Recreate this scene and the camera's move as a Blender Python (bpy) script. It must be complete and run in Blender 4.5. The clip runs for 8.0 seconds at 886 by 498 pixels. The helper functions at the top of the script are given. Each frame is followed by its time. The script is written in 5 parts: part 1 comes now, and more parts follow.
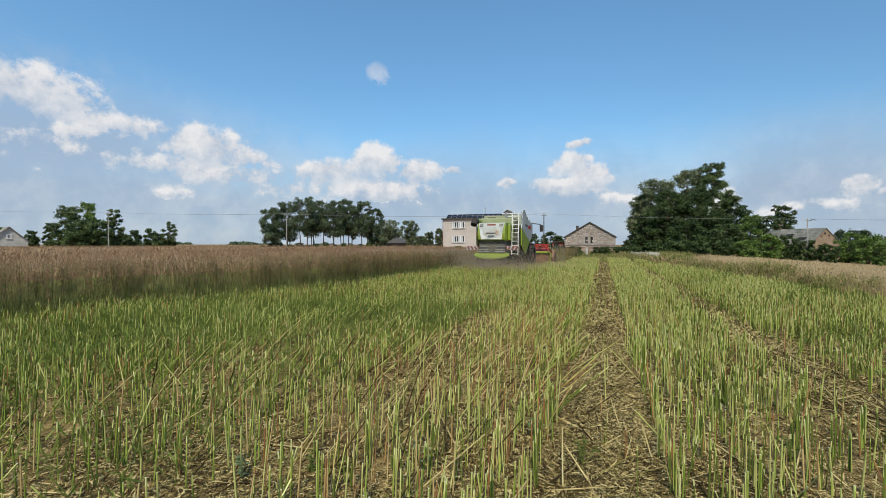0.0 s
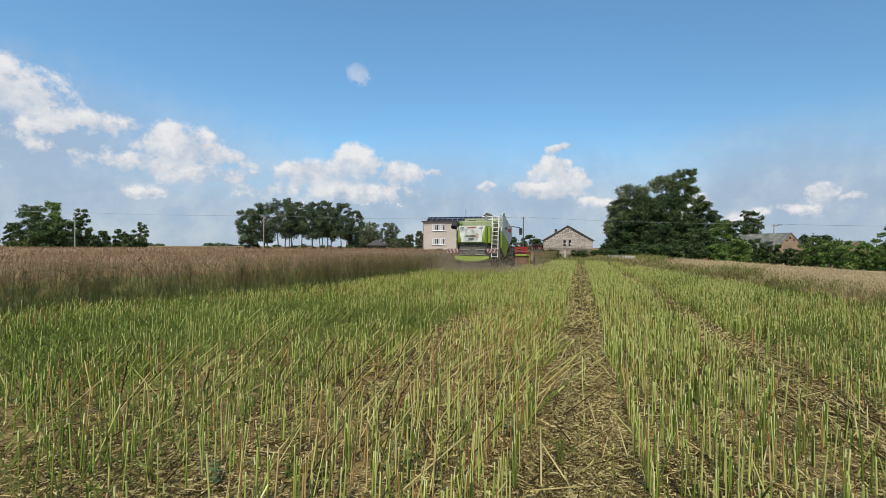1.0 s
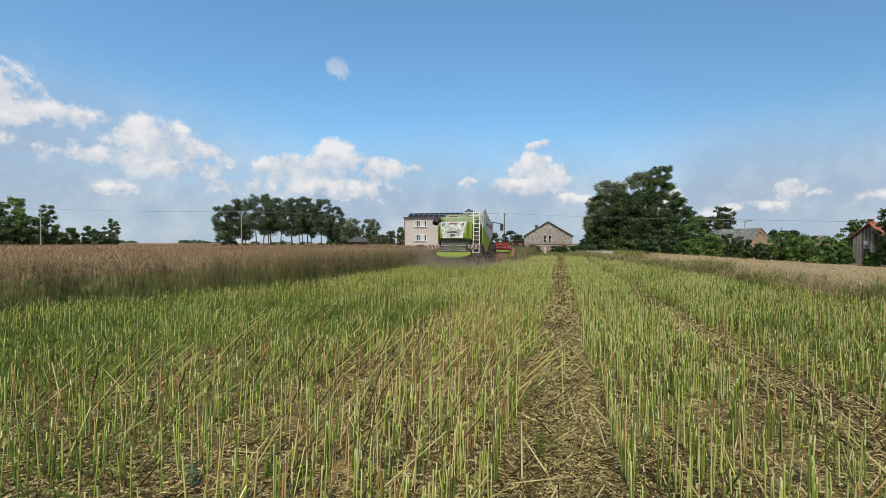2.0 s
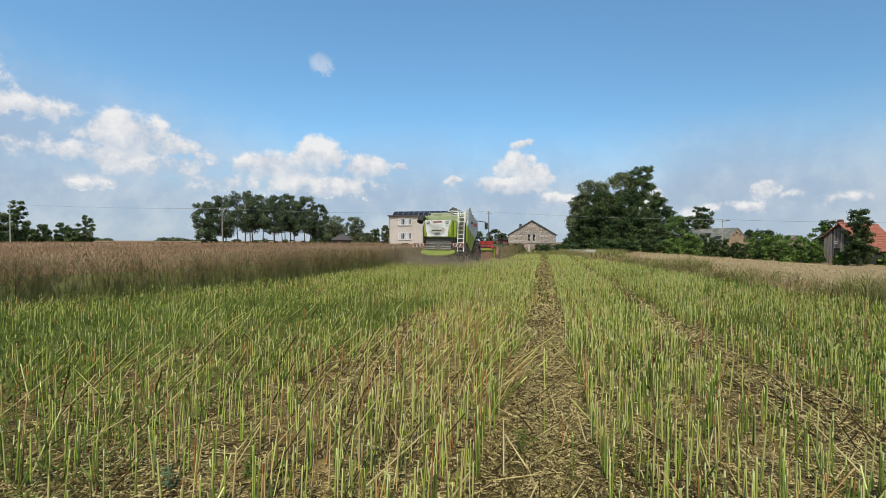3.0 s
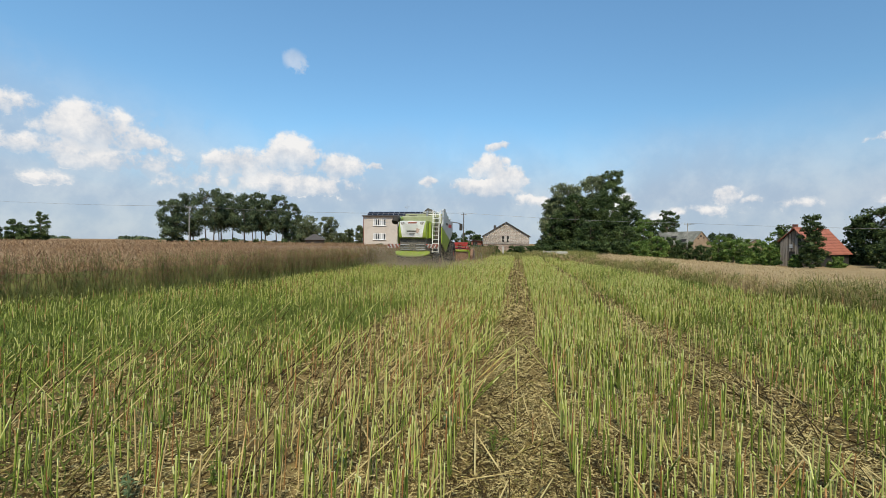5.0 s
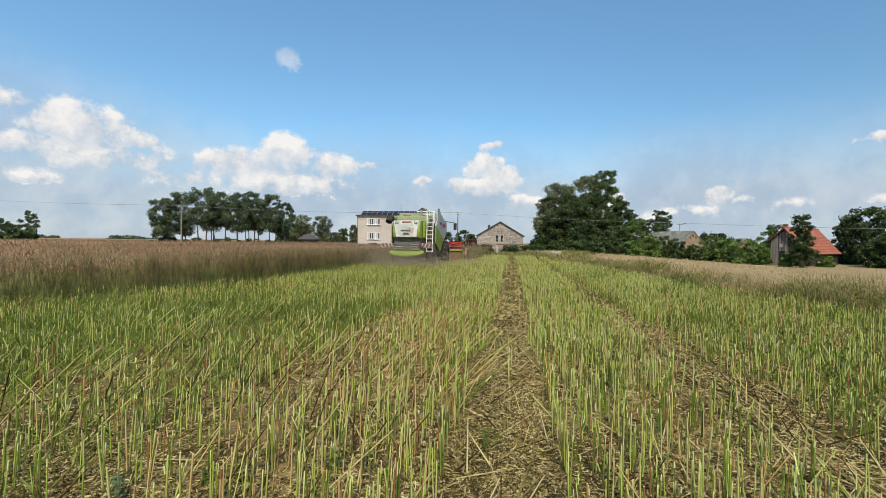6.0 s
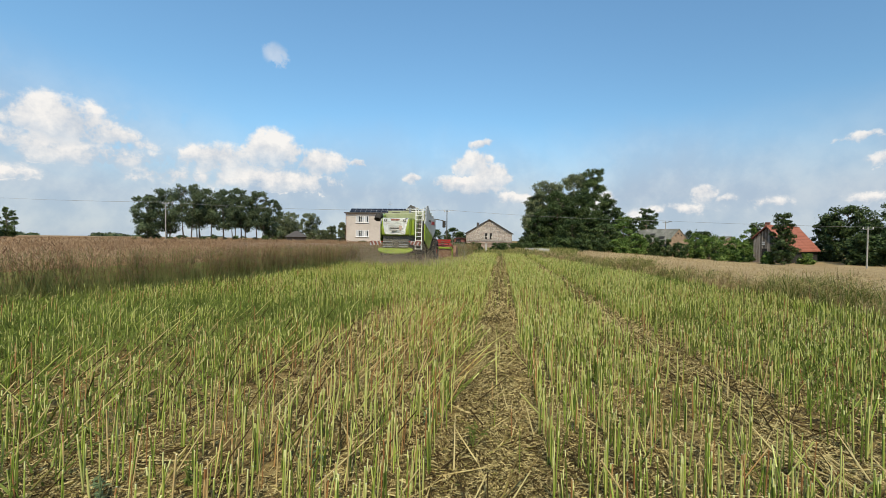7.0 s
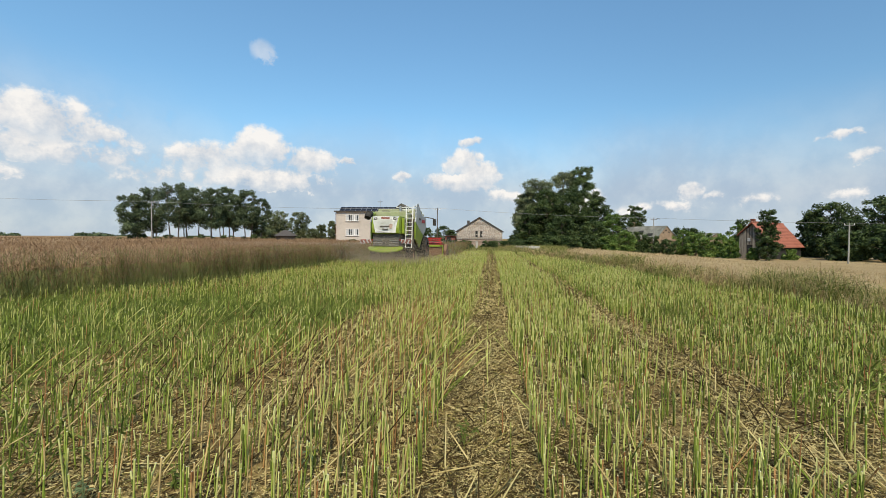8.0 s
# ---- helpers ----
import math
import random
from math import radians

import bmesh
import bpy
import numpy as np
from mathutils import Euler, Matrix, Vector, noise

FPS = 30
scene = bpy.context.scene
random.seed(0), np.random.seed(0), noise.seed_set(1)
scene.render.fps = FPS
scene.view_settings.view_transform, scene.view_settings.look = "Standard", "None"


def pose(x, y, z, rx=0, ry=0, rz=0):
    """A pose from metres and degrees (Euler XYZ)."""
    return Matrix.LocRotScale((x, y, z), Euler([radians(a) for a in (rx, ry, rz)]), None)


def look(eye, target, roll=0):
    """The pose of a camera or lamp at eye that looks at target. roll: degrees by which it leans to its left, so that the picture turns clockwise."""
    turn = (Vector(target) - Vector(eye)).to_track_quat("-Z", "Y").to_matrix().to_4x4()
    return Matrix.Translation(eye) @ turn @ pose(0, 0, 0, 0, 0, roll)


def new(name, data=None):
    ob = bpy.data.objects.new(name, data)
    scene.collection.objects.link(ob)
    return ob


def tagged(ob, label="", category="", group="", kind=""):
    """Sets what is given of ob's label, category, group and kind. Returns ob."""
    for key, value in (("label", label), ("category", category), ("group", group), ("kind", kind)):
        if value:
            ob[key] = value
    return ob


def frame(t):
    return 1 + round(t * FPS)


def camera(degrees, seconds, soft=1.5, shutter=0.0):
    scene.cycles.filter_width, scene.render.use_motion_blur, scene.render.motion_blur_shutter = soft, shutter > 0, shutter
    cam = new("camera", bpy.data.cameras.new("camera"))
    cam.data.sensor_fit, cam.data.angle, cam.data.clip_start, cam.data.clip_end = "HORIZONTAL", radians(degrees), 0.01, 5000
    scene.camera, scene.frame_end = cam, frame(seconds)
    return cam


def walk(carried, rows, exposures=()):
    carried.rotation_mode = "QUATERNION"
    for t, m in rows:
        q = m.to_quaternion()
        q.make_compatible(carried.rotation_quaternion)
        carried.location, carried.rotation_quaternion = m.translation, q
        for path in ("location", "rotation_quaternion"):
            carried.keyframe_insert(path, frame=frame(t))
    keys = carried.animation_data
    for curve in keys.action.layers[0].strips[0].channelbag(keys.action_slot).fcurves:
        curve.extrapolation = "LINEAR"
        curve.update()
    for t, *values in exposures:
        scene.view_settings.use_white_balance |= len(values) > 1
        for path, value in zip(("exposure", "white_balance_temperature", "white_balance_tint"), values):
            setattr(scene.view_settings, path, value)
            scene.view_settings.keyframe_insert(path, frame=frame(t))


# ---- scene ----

# ---------------- camera ----------------
EYE = 1.7
cam = camera(93.4, 8.0, soft=0.85)
ROWS = [
    (0.0, 0.000, 0.000, 0.000, 0.00, -0.65, 0.00),
    (0.5, -0.006, 0.002, 0.001, -1.19, -0.28, 0.03),
    (1.0, -0.003, -0.007, -0.002, -2.71, -0.29, -0.26),
    (1.5, -0.002, -0.005, -0.002, -4.04, -0.54, -0.15),
    (3.0, 0.018, 0.001, -0.006, -7.32, -1.03, -0.21),
    (3.5, 0.023, -0.002, -0.003, -8.11, -0.94, -0.46),
    (4.0, 0.027, -0.010, 0.002, -8.66, -0.67, -0.57),
    (4.5, 0.027, -0.010, -0.001, -9.87, -0.78, -0.66),
    (6.0, 0.040, -0.028, -0.001, -11.54, -0.95, -0.66),
    (6.5, 0.045, -0.037, 0.001, -12.09, -0.92, -0.79),
    (7.0, 0.055, -0.032, 0.000, -13.03, -1.26, -0.69),
    (7.5, 0.059, -0.022, -0.002, -13.63, -1.38, -0.61),
    (8.0, 0.065, -0.016, -0.006, -14.32, -1.50, -0.37),
]
walk(cam, [(t, pose(x, y, EYE + z, 90 + pitch, roll, yaw)) for t, x, y, z, yaw, pitch, roll in ROWS], exposures=[(0.0, -0.12, 6560, 10), (4.0, -0.03, 6700, 10), (8.0, 0.05, 6980, 10)])

# ---------------- sun and sky ----------------
SUN_AZ, SUN_EL = -172.0, 54.0      # degrees from straight ahead to the right; above the horizon
sun = new("sun", bpy.data.lights.new("sun", "SUN"))
sun.data.energy, sun.data.angle, sun.data.color = 4.45, radians(0.55), (1.0, 0.92, 0.75)
to_sun = Vector((math.sin(radians(SUN_AZ)) * math.cos(radians(SUN_EL)), math.cos(radians(SUN_AZ)) * math.cos(radians(SUN_EL)), math.sin(radians(SUN_EL))))
sun.matrix_world = look(to_sun * 50, (0, 0, 0))


class Nodes:
    """Short hand for node trees."""

    def __init__(self, tree):
        self.tree = tree
        tree.nodes.clear()

    def put(self, kind):
        return self.tree.nodes.new(kind)

    def join(self, a, b):
        self.tree.links.new(a, b)

    def feed(self, socket, value):
        if isinstance(value, bpy.types.NodeSocket):
            self.join(value, socket)
        else:
            socket.default_value = value

    def math(self, op, a, b=0.0, c=0.0, clamp=False):
        n = self.put("ShaderNodeMath")
        n.operation, n.use_clamp = op, clamp
        for i, v in enumerate((a, b, c)):
            self.feed(n.inputs[i], v)
        return n.outputs[0]

    def noise(self, vector, scale, detail=4.0, rough=0.55, distortion=0.0):
        n = self.put("ShaderNodeTexNoise")
        if vector is not None:
            self.join(vector, n.inputs["Vector"])
        n.inputs["Scale"].default_value = scale
        n.inputs["Detail"].default_value = detail
        n.inputs["Roughness"].default_value = rough
        n.inputs["Distortion"].default_value = distortion
        return n.outputs[0]

    def ramp(self, fac, *stops):
        n = self.put("ShaderNodeValToRGB")
        el = n.color_ramp.elements
        while len(el) < len(stops):
            el.new(0.5)
        for e, (p, c) in zip(el, stops):
            e.position, e.color = p, (*c, 1) if len(c) == 3 else c
        self.feed(n.inputs[0], fac)
        return n.outputs[0]

    def span(self, value, lo, hi, smooth=True):
        n = self.put("ShaderNodeMapRange")
        n.interpolation_type = "SMOOTHSTEP" if smooth else "LINEAR"
        self.feed(n.inputs[0], value)
        self.feed(n.inputs[1], lo)
        self.feed(n.inputs[2], hi)
        return n.outputs[0]

    def mix(self, fac, a, b, blend="MIX"):
        n = self.put("ShaderNodeMix")
        n.data_type, n.blend_type = "RGBA", blend
        self.feed(n.inputs[0], fac)
        for i, v in ((6, a), (7, b)):
            self.feed(n.inputs[i], (*v, 1) if isinstance(v, tuple) and len(v) == 3 else v)
        return n.outputs[2]


world = bpy.data.worlds.new("sky")
scene.world = world
world.use_nodes = True
N = Nodes(world.node_tree)
sky = N.put("ShaderNodeTexSky")
sky.sky_type, sky.sun_disc, sky.sun_elevation, sky.sun_rotation = "NISHITA", False, radians(SUN_EL), radians(SUN_AZ)
sky.air_density, sky.dust_density, sky.ozone_density = 1.0, 0.3, 3.0
way = N.put("ShaderNodeTexCoord").outputs["Generated"]
xyz = N.put("ShaderNodeSeparateXYZ")
N.join(way, xyz.inputs[0])
DEG = 180 / math.pi
az = N.math("MULTIPLY", N.math("ARCTAN2", xyz.outputs[0], xyz.outputs[1]), DEG)
el = N.math("MULTIPLY", N.math("ARCSINE", xyz.outputs[2]), DEG)
ruffle = N.noise(way, 7.0, 4.0, 0.55)
puff = N.noise(way, 17.0, 8.0, 0.60)
curl = N.noise(way, 45.0, 6.0, 0.65)
wide = N.noise(way, 2.6, 6.0, 0.6, 0.4)
azr = N.math("MULTIPLY_ADD", N.math("SUBTRACT", ruffle, 0.5), 7.0, az)
elr = N.math("MULTIPLY_ADD", N.math("SUBTRACT", puff, 0.5), 4.0, el)
# cumulus heaps: azimuth, elevation, half width, half height, strength
LEFT_HEAPS = [
    (-45.5, 14.2, 8.0, 3.6, 0.85), (-37.5, 12.6, 5.5, 1.6, 0.6), (-50.0, 9.5, 9.0, 3.4, 0.5), (-42.0, 9.4, 6.0, 2.4, 0.35), (-40.5, 11.2, 3.6, 1.8, 0.6),
    (-29.4, 11.0, 5.2, 3.3, 1.0), (-25.2, 10.2, 3.6, 1.8, 0.8), (-33.5, 9.0, 4.6, 1.4, 0.55), (-27.0, 8.4, 7.0, 1.8, 0.5),
]
MIDDLE_HEAPS = [
    (-9.4, 10.2, 4.2, 3.6, 1.0), (-15.2, 8.9, 5.6, 2.6, 1.0), (-3.6, 9.3, 5.2, 2.5, 1.0), (2.0, 9.6, 1.5, 0.9, 0.95), (-9.5, 7.2, 10.0, 1.7, 0.7),
    (-20.0, 7.0, 4.5, 1.2, 0.45), (8.2, 8.1, 1.8, 0.9, 0.85), (-33.0, 6.2, 2.5, 0.8, 0.25), (-23.5, 6.4, 2.4, 0.8, 0.3),
]
RIGHT_HEAPS = [
    (18.3, 12.5, 2.5, 1.1, 0.95), (17.2, 10.2, 3.2, 2.0, 0.95), (19.4, 8.4, 3.4, 2.3, 1.0), (16.2, 7.1, 6.0, 2.1, 1.0), (22.6, 5.9, 1.9, 1.0, 0.85),
    (34.4, 4.7, 2.5, 1.9, 0.75), (44.6, 5.5, 1.7, 1.4, 0.8), (42.0, 3.9, 3.5, 0.9, 0.45), (47.0, 4.9, 1.3, 0.8, 0.55), (50.5, 4.4, 2.4, 0.9, 0.45), (57.4, 10.4, 1.5, 0.7, 0.55), (59.6, 8.2, 1.3, 0.8, 0.5), (58.6, 4.6, 1.8, 0.8, 0.5),
]
ROUND_HEAPS = [(a, 11.0, 9.0, 3.6, 0.9) for a in (-100.0, -70.0, 74.0, 96.0, 122.0, 165.0)]
heap, weight, lift = None, None, None
for a, e, w, h, s in LEFT_HEAPS + MIDDLE_HEAPS + RIGHT_HEAPS + ROUND_HEAPS:
    dx = N.math("MULTIPLY", N.math("SUBTRACT", azr, a), 1 / w)
    dy = N.math("MULTIPLY", N.math("SUBTRACT", elr, e), 1 / h)
    dys = N.math("MAXIMUM", dy, N.math("MULTIPLY", dy, -1.7))       # flatter below than above
    r2 = N.math("MULTIPLY_ADD", dx, dx, N.math("MULTIPLY", dys, dys))
    v = N.math("MULTIPLY", N.math("SUBTRACT", 1.0, r2), s)
    k = N.math("MAXIMUM", v, 0.0)
    heap = v if heap is None else N.math("MAXIMUM", heap, v)
    weight = k if weight is None else N.math("ADD", weight, k)
    lift = N.math("MULTIPLY", k, dy) if lift is None else N.math("MULTIPLY_ADD", k, dy, lift)
rise = N.math("DIVIDE", lift, N.math("MAXIMUM", weight, 0.05))
billow = N.math("MULTIPLY_ADD", N.math("SUBTRACT", puff, 0.5), 3.2, N.math("MULTIPLY_ADD", N.math("SUBTRACT", curl, 0.5), 1.2, heap))
cover = N.math("MULTIPLY", N.span(billow, -0.05, 0.55), N.span(rise, -1.1, 0.35))
# one small pale puff alone, high up
pdx = N.math("MULTIPLY", N.math("SUBTRACT", N.math("MULTIPLY_ADD", N.math("SUBTRACT", curl, 0.5), 2.6, az), -9.0), 1 / 1.5)
pdy = N.math("MULTIPLY", N.math("SUBTRACT", N.math("MULTIPLY_ADD", N.math("SUBTRACT", curl, 0.5), -1.8, el), 22.0), 1 / 1.35)
lone = N.span(N.math("MULTIPLY_ADD", N.math("SUBTRACT", curl, 0.5), 1.6, N.math("MULTIPLY_ADD", pdx, pdx, N.math("MULTIPLY", pdy, pdy))), 1.25, 0.1)
cover = N.math("MAXIMUM", cover, N.math("MULTIPLY", lone, 0.46))
# thin layer cloud: thick towards the horizon and to the left, streaky higher up
low = N.span(N.math("MULTIPLY_ADD", N.math("SUBTRACT", wide, 0.5), 8.0, el), 16.5, 5.0)
streak = N.math("MULTIPLY", N.span(N.math("MULTIPLY_ADD", N.math("SUBTRACT", puff, 0.5), 0.8, wide), 0.33, 0.56), N.span(N.math("MULTIPLY_ADD", az, 0.20, el), 14.0, 2.0))
murk = N.math("MULTIPLY", N.span(az, -2.0, -42.0), N.span(N.math("MULTIPLY_ADD", N.math("SUBTRACT", wide, 0.5), 10.0, el), 20.0, 9.0))
veil = N.math("MAXIMUM", N.math("MULTIPLY", low, 0.92), N.math("MAXIMUM", N.math("MULTIPLY", streak, 0.85), N.math("MULTIPLY", murk, 0.85)))
bright = N.math("ADD", N.math("MULTIPLY", rise, 0.55), N.math("MULTIPLY_ADD", N.math("SUBTRACT", curl, 0.5), 1.0, N.math("MULTIPLY_ADD", N.math("SUBTRACT", puff, 0.5), 2.1, 0.50)), clamp=True)
cloud = N.mix(bright, (0.50, 0.57, 0.68), (0.90, 0.90, 0.91))
clear = N.mix(N.span(az, 10.0, 75.0), (0.128, 0.175, 0.178), (0.104, 0.139, 0.144))   # deeper away from the cloud bank
deep = N.math("MULTIPLY_ADD", N.span(el, 8.0, 32.0), 0.17, 1.0)
blue = N.mix(1.0, N.mix(1.0, sky.outputs[0], clear, "MULTIPLY"), deep, "MULTIPLY")
hazy = N.mix(veil, blue, N.mix(N.span(N.math("MULTIPLY_ADD", N.math("SUBTRACT", puff, 0.5), 0.9, wide), 0.35, 0.75), (0.39, 0.485, 0.64), (0.535, 0.605, 0.71)))
whole = N.mix(N.math("MULTIPLY", cover, 0.95), hazy, cloud)
back = N.put("ShaderNodeBackground")
N.join(whole, back.inputs[0])
N.join(back.outputs[0], N.put("ShaderNodeOutputWorld").inputs[0])

# ---------------- plan ----------------
HEAD = radians(21.0)                # the rows and the machine run 21 degrees to the right of straight ahead
ALONG, ASIDE = Vector((math.sin(HEAD), math.cos(HEAD), 0)), Vector((math.cos(HEAD), -math.sin(HEAD), 0))


def smooth(a, b, t):
    t = np.clip((t - a) / (b - a), 0, 1)
    return t * t * (3 - 2 * t)


def ground_z(x, y):
    """The land: level field, falling a little to the right-hand farmsteads."""
    v = np.asarray(x) * math.cos(HEAD) - np.asarray(y) * math.sin(HEAD)
    return -1.9 * smooth(6.0, 45.0, v)


def yard_z(x, y):
    """The level of the farmyards, a little above the wheat."""
    v = np.asarray(x) * math.cos(HEAD) - np.asarray(y) * math.sin(HEAD)
    return -1.25 * smooth(9.0, 55.0, v)


def field(u, v, z=0.0):
    """u metres along the rows, v metres to their right."""
    p = ALONG * u + ASIDE * v
    return Vector((p.x, p.y, float(ground_z(p.x, p.y)) + z))


def bearing(a, d, z=0.0):
    x, y = d * math.sin(radians(a)), d * math.cos(radians(a))
    return Vector((x, y, float(ground_z(x, y)) + z))


def yard(a, d):
    p = bearing(a, d)
    p.z = float(yard_z(p.x, p.y))
    return p


def margin_v(u):
    """Right-hand edge of the stubble."""
    return 9.4 - 0.145 * u


# ---------------- materials ----------------
def surface(name, stops, scale=8.0, rough=0.7, metal=0.0, bump=0.0, bump_scale=None, fine=6.0, island=0.0, thing=0.0, spec=0.5, leaf=0.0, stretch=(1, 1, 1), coat=0.0):
    """A two-scale procedural surface: coarse stains and fine grain, colour by ramp, relief by bump."""
    m = bpy.data.materials.new(name)
    m.use_nodes = True
    n = Nodes(m.node_tree)
    co = n.put("ShaderNodeTexCoord").outputs["Object"]
    mp = n.put("ShaderNodeMapping")
    mp.inputs["Scale"].default_value = stretch
    n.join(co, mp.inputs["Vector"])
    vec = mp.outputs[0]
    big, small = n.noise(vec, scale, 5, 0.6), n.noise(vec, scale * fine, 3, 0.6)
    fac = n.math("MULTIPLY_ADD", n.math("SUBTRACT", small, 0.5), 0.55, big)
    if island:
        geo = n.put("ShaderNodeNewGeometry")
        fac = n.math("MULTIPLY_ADD", n.math("SUBTRACT", geo.outputs["Random Per Island"], 0.5), island, fac)
    if thing:
        info = n.put("ShaderNodeObjectInfo")
        fac = n.math("MULTIPLY_ADD", n.math("SUBTRACT", info.outputs["Random"], 0.5), thing, fac)
    k = len(stops)
    colour = n.ramp(fac, *[(0.28 + 0.44 * i / max(k - 1, 1), c) for i, c in enumerate(stops)])
    p = n.put("ShaderNodeBsdfPrincipled")
    n.join(colour, p.inputs["Base Color"])
    p.inputs["Metallic"].default_value = metal
    p.inputs["Specular IOR Level"].default_value = spec
    p.inputs["Coat Weight"].default_value = coat
    n.join(n.math("MULTIPLY_ADD", n.math("SUBTRACT", small, 0.5), 0.25, rough, clamp=True), p.inputs["Roughness"])
    if bump:
        b = n.put("ShaderNodeBump")
        b.inputs["Strength"].default_value = bump
        b.inputs["Distance"].default_value = 0.02
        n.join(n.noise(vec, bump_scale or scale * fine, 4, 0.6), b.inputs["Height"])
        n.join(b.outputs[0], p.inputs["Normal"])
    out = n.put("ShaderNodeOutputMaterial")
    if leaf:
        tr = n.put("ShaderNodeBsdfTranslucent")
        n.join(colour, tr.inputs[0])
        mx = n.put("ShaderNodeMixShader")
        mx.inputs[0].default_value = leaf
        n.join(p.outputs[0], mx.inputs[1])
        n.join(tr.outputs[0], mx.inputs[2])
        n.join(mx.outputs[0], out.inputs[0])
    else:
        n.join(p.outputs[0], out.inputs[0])
    return m


M_GROUND = surface("chaff_strewn_soil", [(0.075, 0.05, 0.021), (0.165, 0.115, 0.046), (0.27, 0.197, 0.082), (0.36, 0.275, 0.125)], 1.3, 0.95, bump=1.0, bump_scale=40, fine=30, spec=0.1)
M_STALK = surface("green_rape_stem", [(0.132, 0.178, 0.033), (0.195, 0.27, 0.043), (0.285, 0.375, 0.063), (0.40, 0.485, 0.10), (0.57, 0.57, 0.195)], 0.35, 0.75, island=0.9, fine=30, leaf=0.18, spec=0.1)
M_STALK_RED = surface("reddish_rape_stem", [(0.28, 0.13, 0.05), (0.42, 0.24, 0.09), (0.54, 0.40, 0.18)], 0.5, 0.65, island=0.8, fine=30, spec=0.2)
M_TIP = surface("pale_stem_tip", [(0.38, 0.42, 0.11), (0.51, 0.55, 0.165), (0.66, 0.66, 0.28)], 0.5, 0.75, island=0.8, fine=30, spec=0.08)
M_PITH = surface("pale_stem_pith", [(0.55, 0.54, 0.36), (0.68, 0.66, 0.48)], 2.0, 0.8)
M_STRAW = surface("chopped_straw", [(0.05, 0.034, 0.014), (0.14, 0.10, 0.038), (0.22, 0.162, 0.062), (0.18, 0.165, 0.042), (0.32, 0.245, 0.105), (0.50, 0.41, 0.19)], 0.6, 0.8, island=1.05, fine=30, spec=0.08)
M_POD = surface("ripe_rape_pods", [(0.18, 0.108, 0.064), (0.265, 0.165, 0.096), (0.34, 0.225, 0.133), (0.40, 0.28, 0.168)], 0.25, 0.9, island=0.7, fine=30, leaf=0.35, spec=0.04)
M_POD_STEM = surface("rape_stem_green", [(0.12, 0.145, 0.045), (0.19, 0.22, 0.07), (0.28, 0.30, 0.11)], 0.4, 0.7, island=0.8, fine=30, leaf=0.35, spec=0.2)
M_WHEAT = surface("ripe_wheat", [(0.33, 0.245, 0.13), (0.45, 0.345, 0.19), (0.54, 0.43, 0.25)], 0.12, 0.9, bump=0.8, bump_scale=9, island=0.7, fine=30, leaf=0.2, spec=0.15)
M_GRASS = surface("rank_grass", [(0.085, 0.12, 0.026), (0.165, 0.19, 0.048), (0.27, 0.265, 0.085), (0.40, 0.345, 0.145)], 0.25, 0.8, island=0.7, fine=25, leaf=0.25, spec=0.15)
M_GRASS_DRY = surface("dry_tall_grass", [(0.22, 0.155, 0.075), (0.36, 0.265, 0.135), (0.50, 0.39, 0.21)], 0.3, 0.85, island=0.7, fine=25, leaf=0.25, spec=0.1)
M_DUST = surface("airborne_chaff", [(0.40, 0.335, 0.25), (0.48, 0.41, 0.31)], 1.0, 0.95, island=0.3, leaf=0.5, spec=0.0)
M_DARK_POLE = surface("dark_tarred_pole", [(0.06, 0.05, 0.042), (0.11, 0.095, 0.08)], 1.5, 0.9, bump=0.3)
M_WEED = surface("green_weed", [(0.09, 0.122, 0.024), (0.15, 0.195, 0.038), (0.23, 0.285, 0.066)], 0.5, 0.7, island=0.6, leaf=0.25, spec=0.2)
M_LEAF_DARK = surface("dark_foliage", [(0.016, 0.034, 0.010), (0.045, 0.078, 0.021), (0.105, 0.150, 0.048)], 0.22, 0.55, island=0.6, fine=12, leaf=0.2, spec=0.25)
M_LEAF_MID = surface("ash_foliage", [(0.024, 0.046, 0.015), (0.066, 0.110, 0.032), (0.165, 0.218, 0.078)], 0.22, 0.55, island=0.6, fine=12, leaf=0.22, spec=0.25)
M_LEAF_LIGHT = surface("bright_foliage", [(0.044, 0.094, 0.018), (0.112, 0.194, 0.037), (0.213, 0.294, 0.075)], 0.22, 0.55, island=0.6, fine=12, leaf=0.25, spec=0.25)
# far foliage: leaf green lifted and blued to stand in for air haze
M_LEAF_HAZE = surface("haze_tinted_foliage", [(0.034, 0.056, 0.030), (0.078, 0.112, 0.054), (0.165, 0.21, 0.105)], 0.22, 0.6, island=0.6, fine=12, leaf=0.25, spec=0.25)
M_LEAF_OLIVE = surface("olive_foliage", [(0.04, 0.058, 0.026), (0.11, 0.14, 0.058), (0.24, 0.27, 0.135)], 0.22, 0.5, island=0.8, fine=12, leaf=0.22, spec=0.35)
M_BARK = surface("bark", [(0.07, 0.055, 0.04), (0.13, 0.105, 0.08), (0.20, 0.17, 0.14)], 1.2, 0.9, bump=0.8, stretch=(3, 3, 0.6))
M_POLE = surface("weathered_concrete_pole", [(0.24, 0.23, 0.21), (0.34, 0.33, 0.30), (0.42, 0.40, 0.37)], 1.5, 0.9, bump=0.3)
M_WIRE = surface("aluminium_wire", [(0.28, 0.28, 0.28), (0.4, 0.4, 0.4)], 1.0, 0.5, metal=0.6)
M_PLASTER = surface("cream_render", [(0.42, 0.375, 0.335), (0.49, 0.44, 0.395), (0.53, 0.48, 0.435)], 0.35, 0.9, bump=0.15, bump_scale=40)
